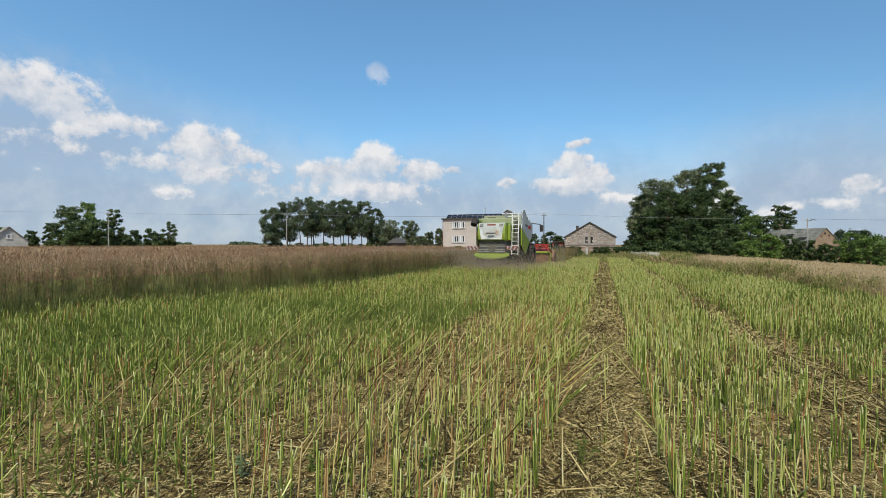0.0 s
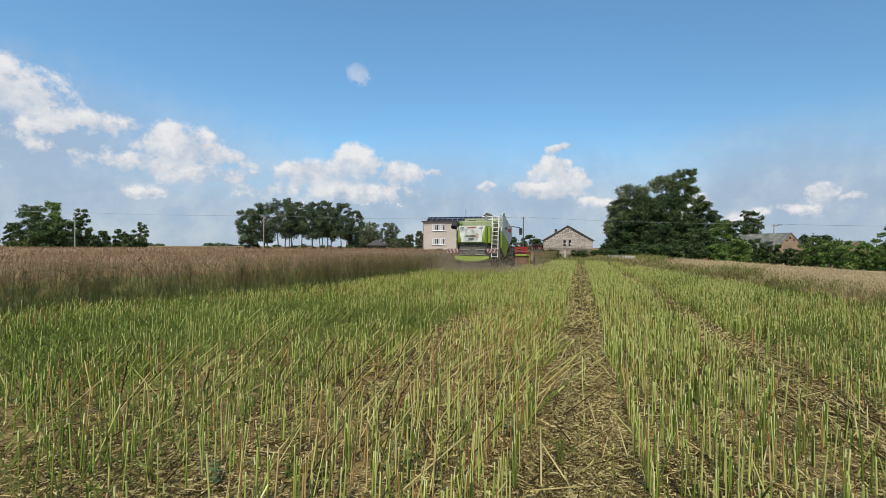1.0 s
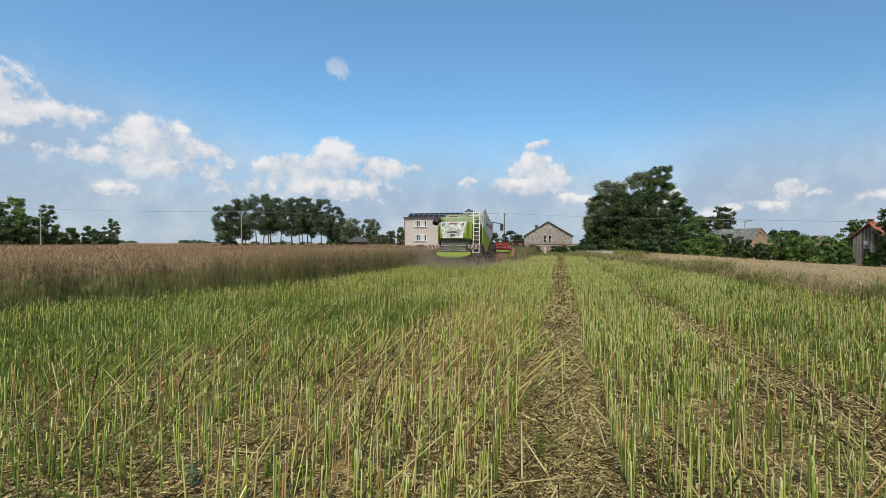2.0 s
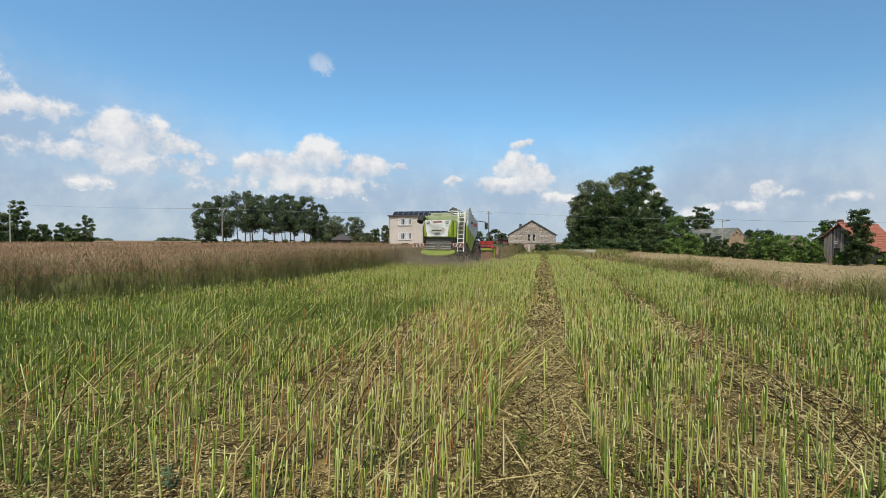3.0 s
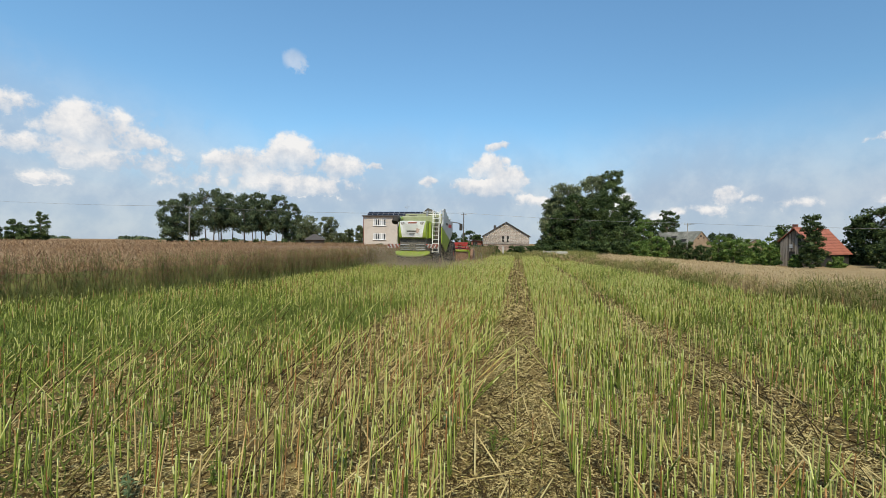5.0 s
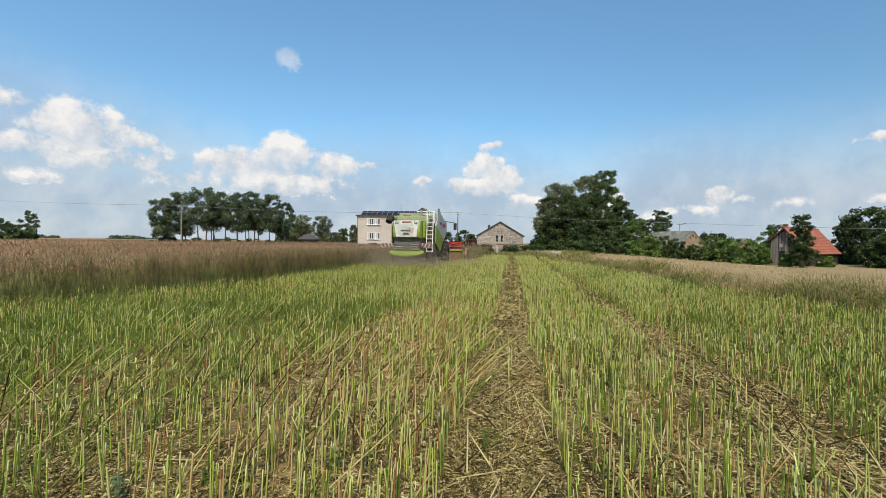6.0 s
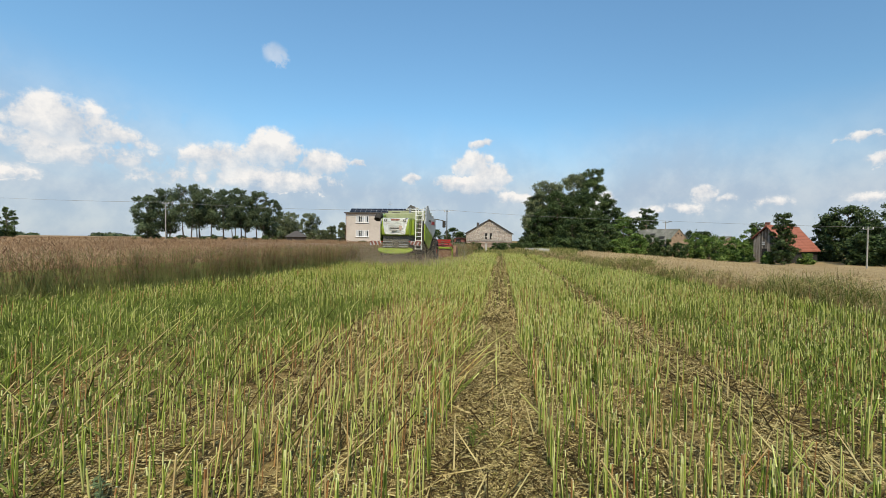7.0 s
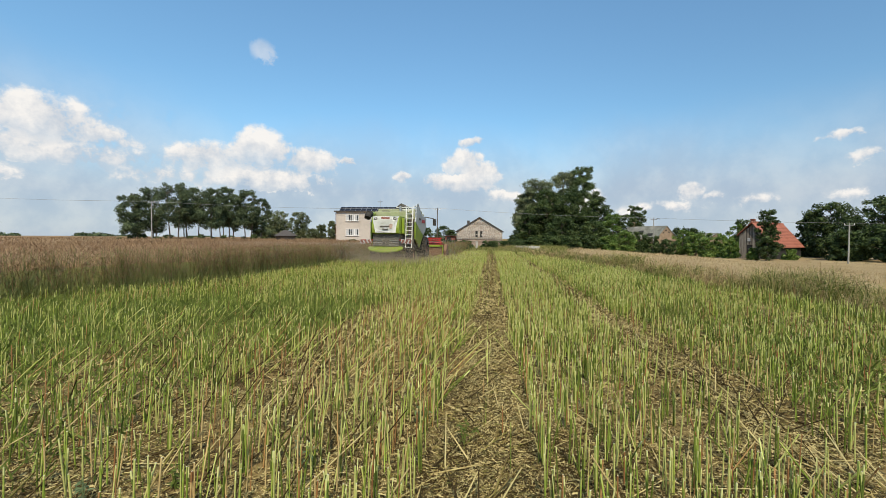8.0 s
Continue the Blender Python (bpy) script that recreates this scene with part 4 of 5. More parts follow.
# scrub line in front of the old farmstead
NEAR_SCRUB = [
    (24.6, 82, 1.7, 3.2, 0), (26.6, 80, 1.9, 4.0, 0), (29.0, 82, 2.3, 4.5, 0),
    (31.4, 80, 2.2, 4.5, 0), (33.8, 82, 2.4, 4.5, 0), (36.0, 84, 2.4, 4.5, 1),
    (38.0, 88, 3.7, 4.2, 1), (39.5, 90, 3.6, 4.0, 0), (41.0, 92, 2.9, 4.0, 0),
    (42.6, 92, 2.4, 3.8, 0), (44.2, 100, 4.6, 4.4, 1), (45.6, 98, 4.2, 4.6, 1),
]
FAR_SCRUB = [
    (47.2, 98, 4.0, 4.6, 1), (48.6, 96, 3.6, 4.0, 1), (45.0, 112, 5.4, 5.0, 0),
    (46.6, 92, 3.0, 4.4, 1), (48.9, 90, 2.8, 3.2, 1), (44.0, 125, 6.0, 6.0, 0),
    (43.0, 128, 5.6, 5.0, 0), (49.6, 118, 6.5, 5.0, 1), (51.0, 86, 1.4, 2.0, 1),
    (54.2, 92, 1.3, 2.4, 1), (40.2, 118, 4.6, 3.5, 1),
]
for i, (a, d, h, w, m) in enumerate(NEAR_SCRUB + FAR_SCRUB):
    tree("bush", bearing(a, d), h, w, 0.0, 1150, 0.34, (M_LEAF_DARK, M_LEAF_LIGHT)[m], ("dark green scrub bush at the field edge", "bright green elder bush at the field edge")[m], 150 + i, "scrub along the field edge", clumps=13)
tree("tree", bearing(52.2, 85), 7.6, 3.7, 0.3, 4400, 0.22, M_LEAF_DARK, "slim dark tree standing before the red barn", 180, clumps=36)
tree("tree", bearing(50.2, 118), 7.6, 6.0, 0.4, 1800, 0.40, M_LEAF_MID, "ragged tree behind the red barn", 181, clumps=16)
for i, (a, d, h, w) in enumerate(((57.2, 108, 10.2, 8.5), (55.8, 112, 8.4, 6.0), (60.8, 106, 11.0, 9.0), (59.0, 100, 6.5, 7.0), (63.5, 104, 10.5, 9.0), (58.4, 96, 4.6, 6.0), (61.8, 94, 5.0, 7.0), (66.5, 105, 10.0, 9.0))):
    tree("tree", bearing(a, d), h, w, 0.3, 3400, 0.40, M_LEAF_DARK, "dense dark deciduous tree beyond the wheat", 185 + i, "dark trees beyond the wheat", clumps=24)


def far_woods():
    """The woods along the horizon, out of reach."""
    rng = np.random.default_rng(70)
    blobs = []
    for a in np.arange(-75, 80, 0.5):
        if math.sin(a * 1.9) + math.sin(a * 0.7) < 0.2:
            continue
        d = 900 + 300 * math.sin(a * 0.3) + 80 * rng.random()
        h = 2.5 + 4 * rng.random() * (0.5 + 0.5 * math.sin(a * 0.9))
        blobs.append((d * math.sin(radians(a)), d * math.cos(radians(a)), h * 0.45, 6 + 4 * rng.random(), 6, h * 0.6))
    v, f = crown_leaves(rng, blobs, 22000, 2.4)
    # these leaves carry the same painted haze tint
    tagged(from_np("far_woods", v, f, M_LEAF_HAZE), "low line of distant woods on the horizon", "woods", kind="stuff")


far_woods()


# ---------------- farm buildings ----------------
def gable_house(ob, w, length, eave, apex, wall_mat, roof_mat, over=0.35, roof_t=0.12, split=None):
    """Walls and two roof slopes round the origin: gable at y = 0 facing -y, ridge along +y."""
    part("wall", prism([(-w / 2, -1.2), (w / 2, -1.2), (w / 2, eave), (0, apex), (-w / 2, eave)], "y", 0, length), wall_mat, ob)
    k = (apex - eave) / (w / 2)
    for s, nm in ((-1, "roof"), (1, "roof")):
        o = over
        pts = [(0, apex + 0.02), (s * (w / 2 + o), eave - k * o + 0.02), (s * (w / 2 + o), eave - k * o + 0.02 + roof_t), (0, apex + 0.02 + roof_t)]
        part(nm, prism(pts, "y", -over, length + over), roof_mat, ob)
    return k


def window(ob, x, z, w, h, y=0.0, lights=2, curtain=True):
    """A framed window set in a wall that faces -y."""
    win = part("window", box((w, 0.05, h), (x, y - 0.004, z)), M_CURTAIN if curtain else M_DARK, ob, "net-curtained double window" if curtain else "")
    for sx in (-1, 1):
        part("window_frame", box((0.07, 0.07, h + 0.14), (x + sx * (w / 2 + 0.035), y - 0.03, z)), M_WHITE, win)
    for sz in (-1, 1):
        part("window_frame", box((w, 0.07, 0.07), (x, y - 0.03, z + sz * (h / 2 + 0.035))), M_WHITE, win)
    for k in range(1, lights):
        part("mullion", box((0.08, 0.06, h), (x - w / 2 + w * k / lights, y - 0.035, z)), M_WHITE, win)
    for k in range(lights):
        pw = w / lights - 0.10
        part("pane", box((pw * 0.34, 0.012, h - 0.06), (x - w / 2 + w * (k + 0.5 + 0.3 * (-1) ** k) / lights, y - 0.04, z)), M_GLASS, win)
    part("window_sill", box((w + 0.3, 0.2, 0.05), (x, y - 0.08, z - h / 2 - 0.1), None, 0.01), M_WHITE, win)
    return win


def white_house():
    p0, p1 = bearing(0.03, 84.0), bearing(8.75, 81.0)
    d = (p1 - p0)
    W = d.length
    ob = thing("house", Matrix.Translation(p0) @ pose(0, 0, 0, 0, 0, math.degrees(math.atan2(d.y, d.x))), "two-storey cream rendered flat-roofed house with solar panels", "house")
    top, deep = 6.66, 10.0
    m = W * 0.525
    part("wall", box((m, deep, top + 0.3), (m / 2, deep / 2, (top - 0.3) / 2)), M_PLASTER, ob, "cream rendered wall")
    part("wall", box((W - m, deep - 1.2, top + 0.3), (m + (W - m) / 2 + 0.002, 1.2 + (deep - 1.2) / 2, (top - 0.3) / 2)), M_RUST_BRICK, ob, "red-brown brick wall of the recessed bay")
    part("wall", box((0.30, 1.2, top + 0.3), (W - 0.15, 0.6, (top - 0.3) / 2)), M_PLASTER, ob, "cream rendered wall end")
    part("drainpipe", tube((-0.06, -0.06, 0), (-0.06, -0.06, top), 0.06), M_RUST_BRICK, ob, "brown downpipe")
    part("roof", box((W + 0.7, deep + 0.7, 0.22), (W / 2, deep / 2, top + 0.112), None, 0.02), M_TARBOARD, ob, "flat dark-edged roof")
    for z in (0.35, 3.05, 0):
        if z:
            part("balcony", box((W - m - 0.3, 1.25, 0.18), (m + (W - m - 0.3) / 2, 0.58, z + 0.1), None, 0.02), M_CONCRETE, ob, "concrete balcony slab")
            part("balcony_railing", box((W - m - 0.32, 0.06, 0.85), (m + (W - m - 0.32) / 2, 0.0, z + 0.72)), M_REDWALL, ob, "red-brown balcony parapet")
            part("handrail", box((W - m - 0.3, 0.1, 0.06), (m + (W - m - 0.3) / 2, 0.0, z + 1.18)), M_CONCRETE, ob)
    for z in (5.55, 2.75):
        window(ob, W * 0.247, z, 2.45, 1.15, 0.0, 3)
        window(ob, m + (W - m) * 0.5, z, 1.75, 1.3, 1.2, 2)
    part("satellite_dish", prism([(0.42 * math.cos(a * math.pi / 8), 0.46 * math.sin(a * math.pi / 8)) for a in range(16)], "y", -0.14, -0.06, 0.01), M_WHITE, ob, "white satellite dish").location = (m + 0.75, 0, 3.95)
    for i in range(11):
        pnl = part("solar_panel", box((1.0, 0.05, 1.65), (0, 0, 0)), M_SOLAR, ob, "dark blue solar panel")
        pnl.matrix_basis = pose(1.0 + i * 1.06, 1.0, top + 0.62, -58, 0, 0)
        for sx in (-0.5, 0.5):
            part("panel_frame", box((0.035, 0.06, 1.68), (sx, 0, 0)), M_METAL, pnl)
    part("aerial", tube((W * 0.62, 3, top), (W * 0.62, 3, top + 2.6), 0.03), M_METAL, ob)
    part("aerial_arm", tube((W * 0.62 - 0.5, 3, top + 2.3), (W * 0.62 + 0.5, 3, top + 2.3), 0.02), M_METAL, ob)
    part("aerial_arm", tube((W * 0.62 - 0.4, 3, top + 2.0), (W * 0.62 + 0.4, 3, top + 2.0), 0.02), M_METAL, ob)


def stone_barn():
    p = bearing(19.35, 80.0)
    ob = thing("stone_barn", facing(p, 17.5), "low stone barn with a pale rubble gable and dark roof edge", "barn")
    w, eave, apex = 8.7, 3.0, 5.62
    k = gable_house(ob, w, 16.0, eave, apex, M_MORTAR, M_TARBOARD, 0.2, 0.09)
    rng = np.random.default_rng(91)
    vs, fs, o = [], [], 0
    cube = np.array([(x, y, z) for x in (-1, 1) for y in (-1, 1) for z in (-1, 1)], dtype=float) / 2
    quads = np.array([(0, 1, 3, 2), (4, 6, 7, 5), (0, 4, 5, 1), (2, 3, 7, 6), (0, 2, 6, 4), (1, 5, 7, 3)])

    def stone(x, z, sw, sh, out):
        nonlocal o
        c = cube * (sw, 0.10, sh)
        c += rng.normal(0, 0.02, c.shape) * (1, 0, 1)
        vs.append(c + (x, -0.05 + 0.05 - out, z)), fs.append(quads + o)
        o += 8
    z = 1.62
    while z < apex - 0.25:
        h = rng.uniform(0.13, 0.22)
        half = w / 2 if z + h < eave else (apex - z - h) / k
        x = -half + 0.05
        while x < half - 0.2:
            sw = min(rng.uniform(0.18, 0.55), half - x)
            stone(x + sw / 2, z + h / 2, sw - 0.025, h - 0.025, rng.uniform(0.0, 0.035))
            x += sw
        z += h
    s = from_np("stonework", np.concatenate(vs), np.concatenate(fs), M_STONE, ob)
    tagged(s, "pale uneven rubble stone courses", kind="stuff")
    vs, fs, o = [], [], 0
    for r in range(7):
        x = -w / 2 - 0.25 * (r % 2)
        while x < w / 2 - 0.1:
            x0, x1 = max(x, -w / 2), min(x + 0.5, w / 2)
            stone((x0 + x1) / 2, -0.1 + r * 0.235 + 0.12, x1 - x0 - 0.03, 0.21, rng.uniform(0, 0.015))
            x += 0.5
    blocks = from_np("blockwork", np.concatenate(vs), np.concatenate(fs), M_PLINTH, ob)
    tagged(blocks, "reddish block courses of the lower wall", kind="stuff")
    part("ledge", box((w, 0.16, 0.08), (0, -0.06, 1.56)), M_CONCRETE, ob)
    for x in (-0.55, 0.35):
        win = part("window", box((0.45, 0.10, 1.15), (x, -0.03, 2.5)), M_DARK, ob, "narrow dark gable opening")
        for sx in (-1, 1):
            part("window_frame", box((0.09, 0.13, 1.25), (x + sx * 0.26, -0.05, 2.5)), M_CONCRETE, win)
    part("chimney", box((0.5, 0.5, 1.3), (-2.1, 2.5, apex - 1.1)), M_TARBOARD, ob)
    for s in (-1, 1):
        n = Vector((s * (w / 2 + 0.25), 0, -k * (w / 2 + 0.25)))
        a = math.degrees(math.atan2(-n.z, n.x))
        part("verge_board", box((n.length, 0.05, 0.16), (n.x / 2, -0.24, apex + n.z / 2 + 0.06), pose(0, 0, 0, 0, a, 0)), M_TARBOARD, ob)
    q = bearing(15.4, 82.0)
    shed = thing("shed", facing(q, 17.5), "low red-brown lean-to shed beside the stone barn", "shed")
    part("wall", box((2.2, 4, 2.3), (0, 2, 1.0)), M_REDWALL, shed)
    part("roof", box((2.7, 4.6, 0.12), (0, 2, 2.22), pose(0, 0, 0, 0, 5, 0)), M_TARBOARD, shed)
    part("door", box((0.9, 0.08, 1.9), (-0.3, -0.02, 0.95)), M_DARK, shed)


def old_farmhouse():
    a, b = yard(42.5, 110.0), yard(38.2, 118.0)
    d = b - a
    ob = thing("old_farmhouse", Matrix.Translation(a) @ pose(0, 0, 0, 0, 0, math.degrees(math.atan2(d.y, d.x)) - 90), "derelict yellow-brick farmhouse with a broken grey roof", "house")
    w, eave, apex, length = 6.6, 2.8, 5.75, d.length
    k = gable_house(ob, w, length, eave, apex, M_OLD_BRICK, M_SLATE, 0.15, 0.09)
    for x, z, r in ((-0.15, 4.75, 0.26), (0.75, 4.35, 0.2), (-0.9, 4.2, 0.18)):
        part("hole", prism([(x + r * math.cos(t * 0.785), z + r * (0.8 + 0.2 * (t % 2)) * math.sin(t * 0.785)) for t in range(8)], "y", -0.03, 0.1), M_DARK, ob, "dark gap in the brickwork")
    for s, y, zz, h in ((-1, 2.6, 3.6, 0.9), (-1, 6.0, 4.3, 0.7)):
        x = s * (apex - zz) / k
        part("roof_gap", box((0.9, 1.6, 0.06), (x, y, zz + 0.16), pose(0, 0, 0, 0, s * math.degrees(math.atan(k)), 0)), M_DARK, ob, "hole in the roof sheets")
    for i in range(9):
        for s in (-1, 1):
            t = (i + 0.5) / 9
            part("roof_batten", box((0.05, length, 0.03), (s * t * w / 2, length / 2, apex - t * w / 2 * k + 0.13)), M_SLATE, ob)
    part("chimney", box((0.55, 0.55, 1.7), (0.2, length - 1.6, apex + 0.35)), M_OLD_BRICK, ob)
    q = yard(47.6, 128.0)
    far = thing("shed", facing(q, 20), "distant grey-roofed shed behind bushes", "shed")
    gable_house(far, 7, 14, 2.6, 4.6, M_OLD_BRICK, M_SLATE, 0.3)


def red_barn():
    p1, p2 = yard(50.85, 92.0), yard(53.4, 104.0)
    d = p2 - p1
    p1.z = min(p1.z, p2.z)
    ob = thing("red_barn", Matrix.Translation(p1) @ pose(0, 0, 0, 0, 0, math.degrees(math.atan2(d.y, d.x)) - 90), "old wooden barn with an orange-red tiled roof", "barn")
    apex, length = 6.0, d.length
    halves = {-1: (2.0, 4.0, 0.26), 1: (3.0, 2.13, 0.40)}       # half width, eave, overhang: short slope and long slope
    (wl, el, _), (wr, er, _) = halves[-1], halves[1]
    part("wall", prism([(-wl, -1.3), (wr, -1.3), (wr, er), (0, apex - 0.1), (-wl, el)], "y", 0.1, length), M_DARK, ob)
    rng = random.Random(4)
    n = 24
    for i in range(n):
        x = -wl + (i + 0.5) * (wl + wr) / n
        h = apex - 0.1 - ((apex - el) / wl * -x if x < 0 else (apex - er) / wr * x) - 0.15 * rng.random()
        lo = -1.0 if not 5 < i < 10 else 2.1
        if i in (12, 13):
            h = min(h, 3.0)
        part("board", box(((wl + wr) / n - 0.025, 0.035, h - lo), (x, 0.07 + 0.02 * rng.random(), lo + (h - lo) / 2), pose(0, 0, 0, 0, rng.uniform(-0.6, 0.6), 0)), M_WOOD, ob)
    loft = part("window", box((0.46, 0.05, 0.55), (-0.45, 0.02, 3.0)), M_CURTAIN, ob, "small pale loft window")
    part("window_frame", box((0.07, 0.07, 0.65), (-0.715, 0.0, 3.0)), M_WOOD, loft)
    part("window_frame", box((0.07, 0.07, 0.65), (-0.185, 0.0, 3.0)), M_WOOD, loft)
    part("mullion", box((0.46, 0.06, 0.05), (-0.45, 0.0, 3.0)), M_WOOD, loft)
    for s, (hw, eave, o) in halves.items():
        k = (apex - eave) / hw
        slope = [(0, apex), (s * (hw + o), eave - k * o), (s * (hw + o), eave - k * o + 0.10), (0, apex + 0.12)]
        roof = part("roof", prism(slope, "y", -0.4, length + 0.4), M_TILE, ob, "orange-red clay tile slope")
        for c in range(16):      # tile courses stand a little proud
            t = (c + 0.5) / 16
            part("tile_course", box((0.10, length + 0.8, 0.03), (s * t * (hw + o), length / 2, apex + 0.13 - t * (hw + o) * k), pose(0, 0, 0, 0, s * math.degrees(math.atan(k)), 0)), M_TILE, roof)
    part("ridge", tube((0, -0.4, apex + 0.1), (0, length + 0.4, apex + 0.1), 0.14), M_TILE, ob)
    part("chimney", box((0.6, 0.6, 0.9), (-0.2, 0.7, apex + 0.25)), M_RUST_BRICK, ob)


def far_buildings():
    q = bearing(-46.1, 150.0)
    ob = thing("house", facing(q, -52), "distant pale gabled house with a grey roof", "house")
    gable_house(ob, 6.8, 12, 2.5, 6.0, M_CONCRETE, M_SLATE, 0.4)
    window(ob, 0, 3.6, 0.9, 1.0, 0.0, 2)
    q = bearing(-6.3, 112.0)
    ob = thing("hut", facing(q), "small hut with a brown hipped roof", "hut")
    part("wall", box((4.6, 4.6, 2.2), (0, 2.3, 1.0)), M_WOOD, ob)
    bm = bmesh.new()
    bmesh.ops.create_cone(bm, cap_ends=True, segments=4, radius1=4.0, radius2=0.6, depth=1.5, matrix=Matrix.Translation((0, 2.3, 2.75)) @ pose(0, 0, 0, 0, 0, 45))
    part("roof", bm, M_TARBOARD, ob, "brown hipped roof")


white_house()
stone_barn()
old_farmhouse()
red_barn()
far_buildings()


# ---------------- yard edge: hedges, wall, post ----------------
for i, (a, d, w) in enumerate(((14.9, 64, 3.0), (16.2, 63, 3.2), (17.6, 64, 2.8), (20.6, 64, 3.0), (21.9, 63, 3.2), (23.2, 64, 3.2), (24.4, 66, 2.6), (13.2, 66, 3.2), (9.0, 76, 3.4), (5.5, 78, 3.4), (2.2, 78, 3.0))):
    tree("hedge_bush", bearing(a, d), 1.35, w, 0.0, 1100, 0.20, M_LEAF_DARK, "clipped dark green hedge bush", 210 + i, "hedge of the farmyard", depth=1.5, clumps=14)
wall = thing("concrete_wall", facing(bearing(25.9, 56.0)), "low grey concrete slab wall by the hedge", "wall")
for i in range(3):
    part("slab", box((0.98, 0.12, 0.72), (-1.0 + i, 0, 0.36), pose(0, 0, 0, 0, (-1, 0.6, 1.2)[i], 0), 0.015), M_CONCRETE, wall)
    part("post", box((0.12, 0.16, 0.82), (-1.5 + i, 0.0, 0.4), None, 0.01), M_CONCRETE, wall)
post = thing("concrete_post", facing(bearing(19.0, 60.0)), "pale concrete post at the end of the field", "post")
part("shaft", box((0.3, 0.22, 1.3), (0, 0, 0.6), None, 0.03), M_CONCRETE, post)
part("cap", box((0.38, 0.3, 0.08), (0, 0, 1.27), None, 0.02), M_CONCRETE, post)
for i, (a, s) in enumerate(((20.6, 0.5), (21.0, 0.4))):
    bag = bmesh.new()
    bmesh.ops.create_icosphere(bag, subdivisions=2, radius=s)
    bmesh.ops.scale(bag, vec=(1, 0.7, 0.62), verts=bag.verts)
    for v in bag.verts:
        v.co += Vector(noise.noise_vector(v.co * 4)) * 0.06
    ob = part("sack", bag, M_WHITE, None, smooth_shade=True)
    ob.matrix_basis = facing(bearing(a, 70.0, s * 0.5))
    tagged(ob, "white filled sack lying by the hedge", "sack", "sacks by the hedge")


# ---------------- power line ----------------
def power_pole(a, d, top, lamp=False, material=M_POLE, look_of="grey concrete"):
    p = bearing(a, d)
    h = top - p.z
    ob = thing("power_pole", facing(p), look_of + " power pole with cross-arm" + (" and street lamp" if lamp else " and insulators"), "power pole", "power line poles")
    bm = tube((0, 0, -0.2), (0, 0, h), 0.11, 0.075, 8)
    part("shaft", bm, material, ob)
    part("cross_arm", box((1.1, 0.1, 0.1), (0, 0, h - 0.35), None, 0.01), M_METAL, ob)
    for x in (-0.5, 0.0, 0.5):
        part("insulator", tube((x, 0, h - 0.3), (x, 0, h - 0.08), 0.05, 0.035), M_WHITE, ob)
    if lamp:
        part("lamp_arm", tube((0, 0, h - 0.5), (0.6, -0.4, h - 0.25), 0.03), M_METAL, ob)
        part("lamp_head", box((0.65, 0.25, 0.14), (0.8, -0.5, h - 0.25), pose(0, 0, 0, 0, 5, -30), 0.04), M_METAL, ob)
    return Vector((p.x, p.y, top - 0.05))


tops = [power_pole(-60.0, 150, 9.5), power_pole(-38.7, 132, 9.6), power_pole(-20.54, 105, 8.95), power_pole(13.58, 78, 7.3, material=M_DARK_POLE, look_of="dark wooden"), power_pole(41.1, 93, 6.0, True), power_pole(58.55, 85, 4.3), power_pole(80.0, 90, 4.2)]
for i in range(len(tops) - 1):
    cu = bpy.data.curves.new("wire", "CURVE")
    cu.dimensions, cu.bevel_depth, cu.bevel_resolution = "3D", 0.016, 0
    for off in (-0.45, 0.45):
        sp = cu.splines.new("POLY")
        sp.points.add(16)
        sag = 0.0003 * (tops[i + 1] - tops[i]).length ** 2 * 0.55
        for k in range(17):
            f = k / 16
            q = tops[i].lerp(tops[i + 1], f)
            sp.points[k].co = (q.x + off * 0.7, q.y + off * 0.2, q.z - 4 * sag * f * (1 - f), 1)
    cu.materials.append(M_WIRE)
    tagged(new("power_line", cu), "pair of thin sagging overhead power wires", "power line", "power line wires")


# ---------------- combine harvester ----------------
def wheel(parent, x, y, r, w, rim_mat):
    side, c = 1 if x > 0 else -1, r + 0.13
    bm = bmesh.new()
    ring = [(r * 0.62, -w / 2), (r * 0.88, -w / 2), (r * 0.97, -w * 0.38), (r * 0.97, w * 0.38), (r * 0.88, w / 2), (r * 0.62, w / 2)]
    n = 32
    rows = [[bm.verts.new((x + q, y + p * math.cos(6.2832 * k / n), c + p * math.sin(6.2832 * k / n))) for p, q in ring] for k in range(n)]
    for k in range(n):
        for j in range(len(ring)):
            a, b = rows[k], rows[(k + 1) % n]
            bm.faces.new((a[j], a[(j + 1) % 6], b[(j + 1) % 6], b[j]))
    for k in range(22):      # lugs
        for s in (-1, 1):
            a = 6.2832 * (k + 0.25 * s) / 22
            add_box(bm, (w * 0.5, 0.07, 0.09), (x + s * w * 0.23, y + r * 0.985 * math.cos(a), c + r * 0.985 * math.sin(a)), Euler((a + math.pi / 2, 0, 0)).to_matrix().to_4x4() @ pose(0, 0, 0, 0, 0, s * 32))
    rim = tube((x - w * 0.3, y, c), (x + w * 0.3, y, c), r * 0.63, None, 28)
    hub = part("wheel", rim, rim_mat, parent)
    part("tyre", bm, M_RUBBER, hub, "lugged dusty black tyre")
    part("hub", tube((x + side * w * 0.28, y, c), (x + side * w * 0.42, y, c), r * 0.24, r * 0.2, 14), rim_mat, hub)
    return hub


M_DULL_GREEN = surface("dusty_faded_green", [(0.22, 0.245, 0.13), (0.28, 0.305, 0.18), (0.34, 0.355, 0.235)], 1.2, 0.7, bump=0.1)


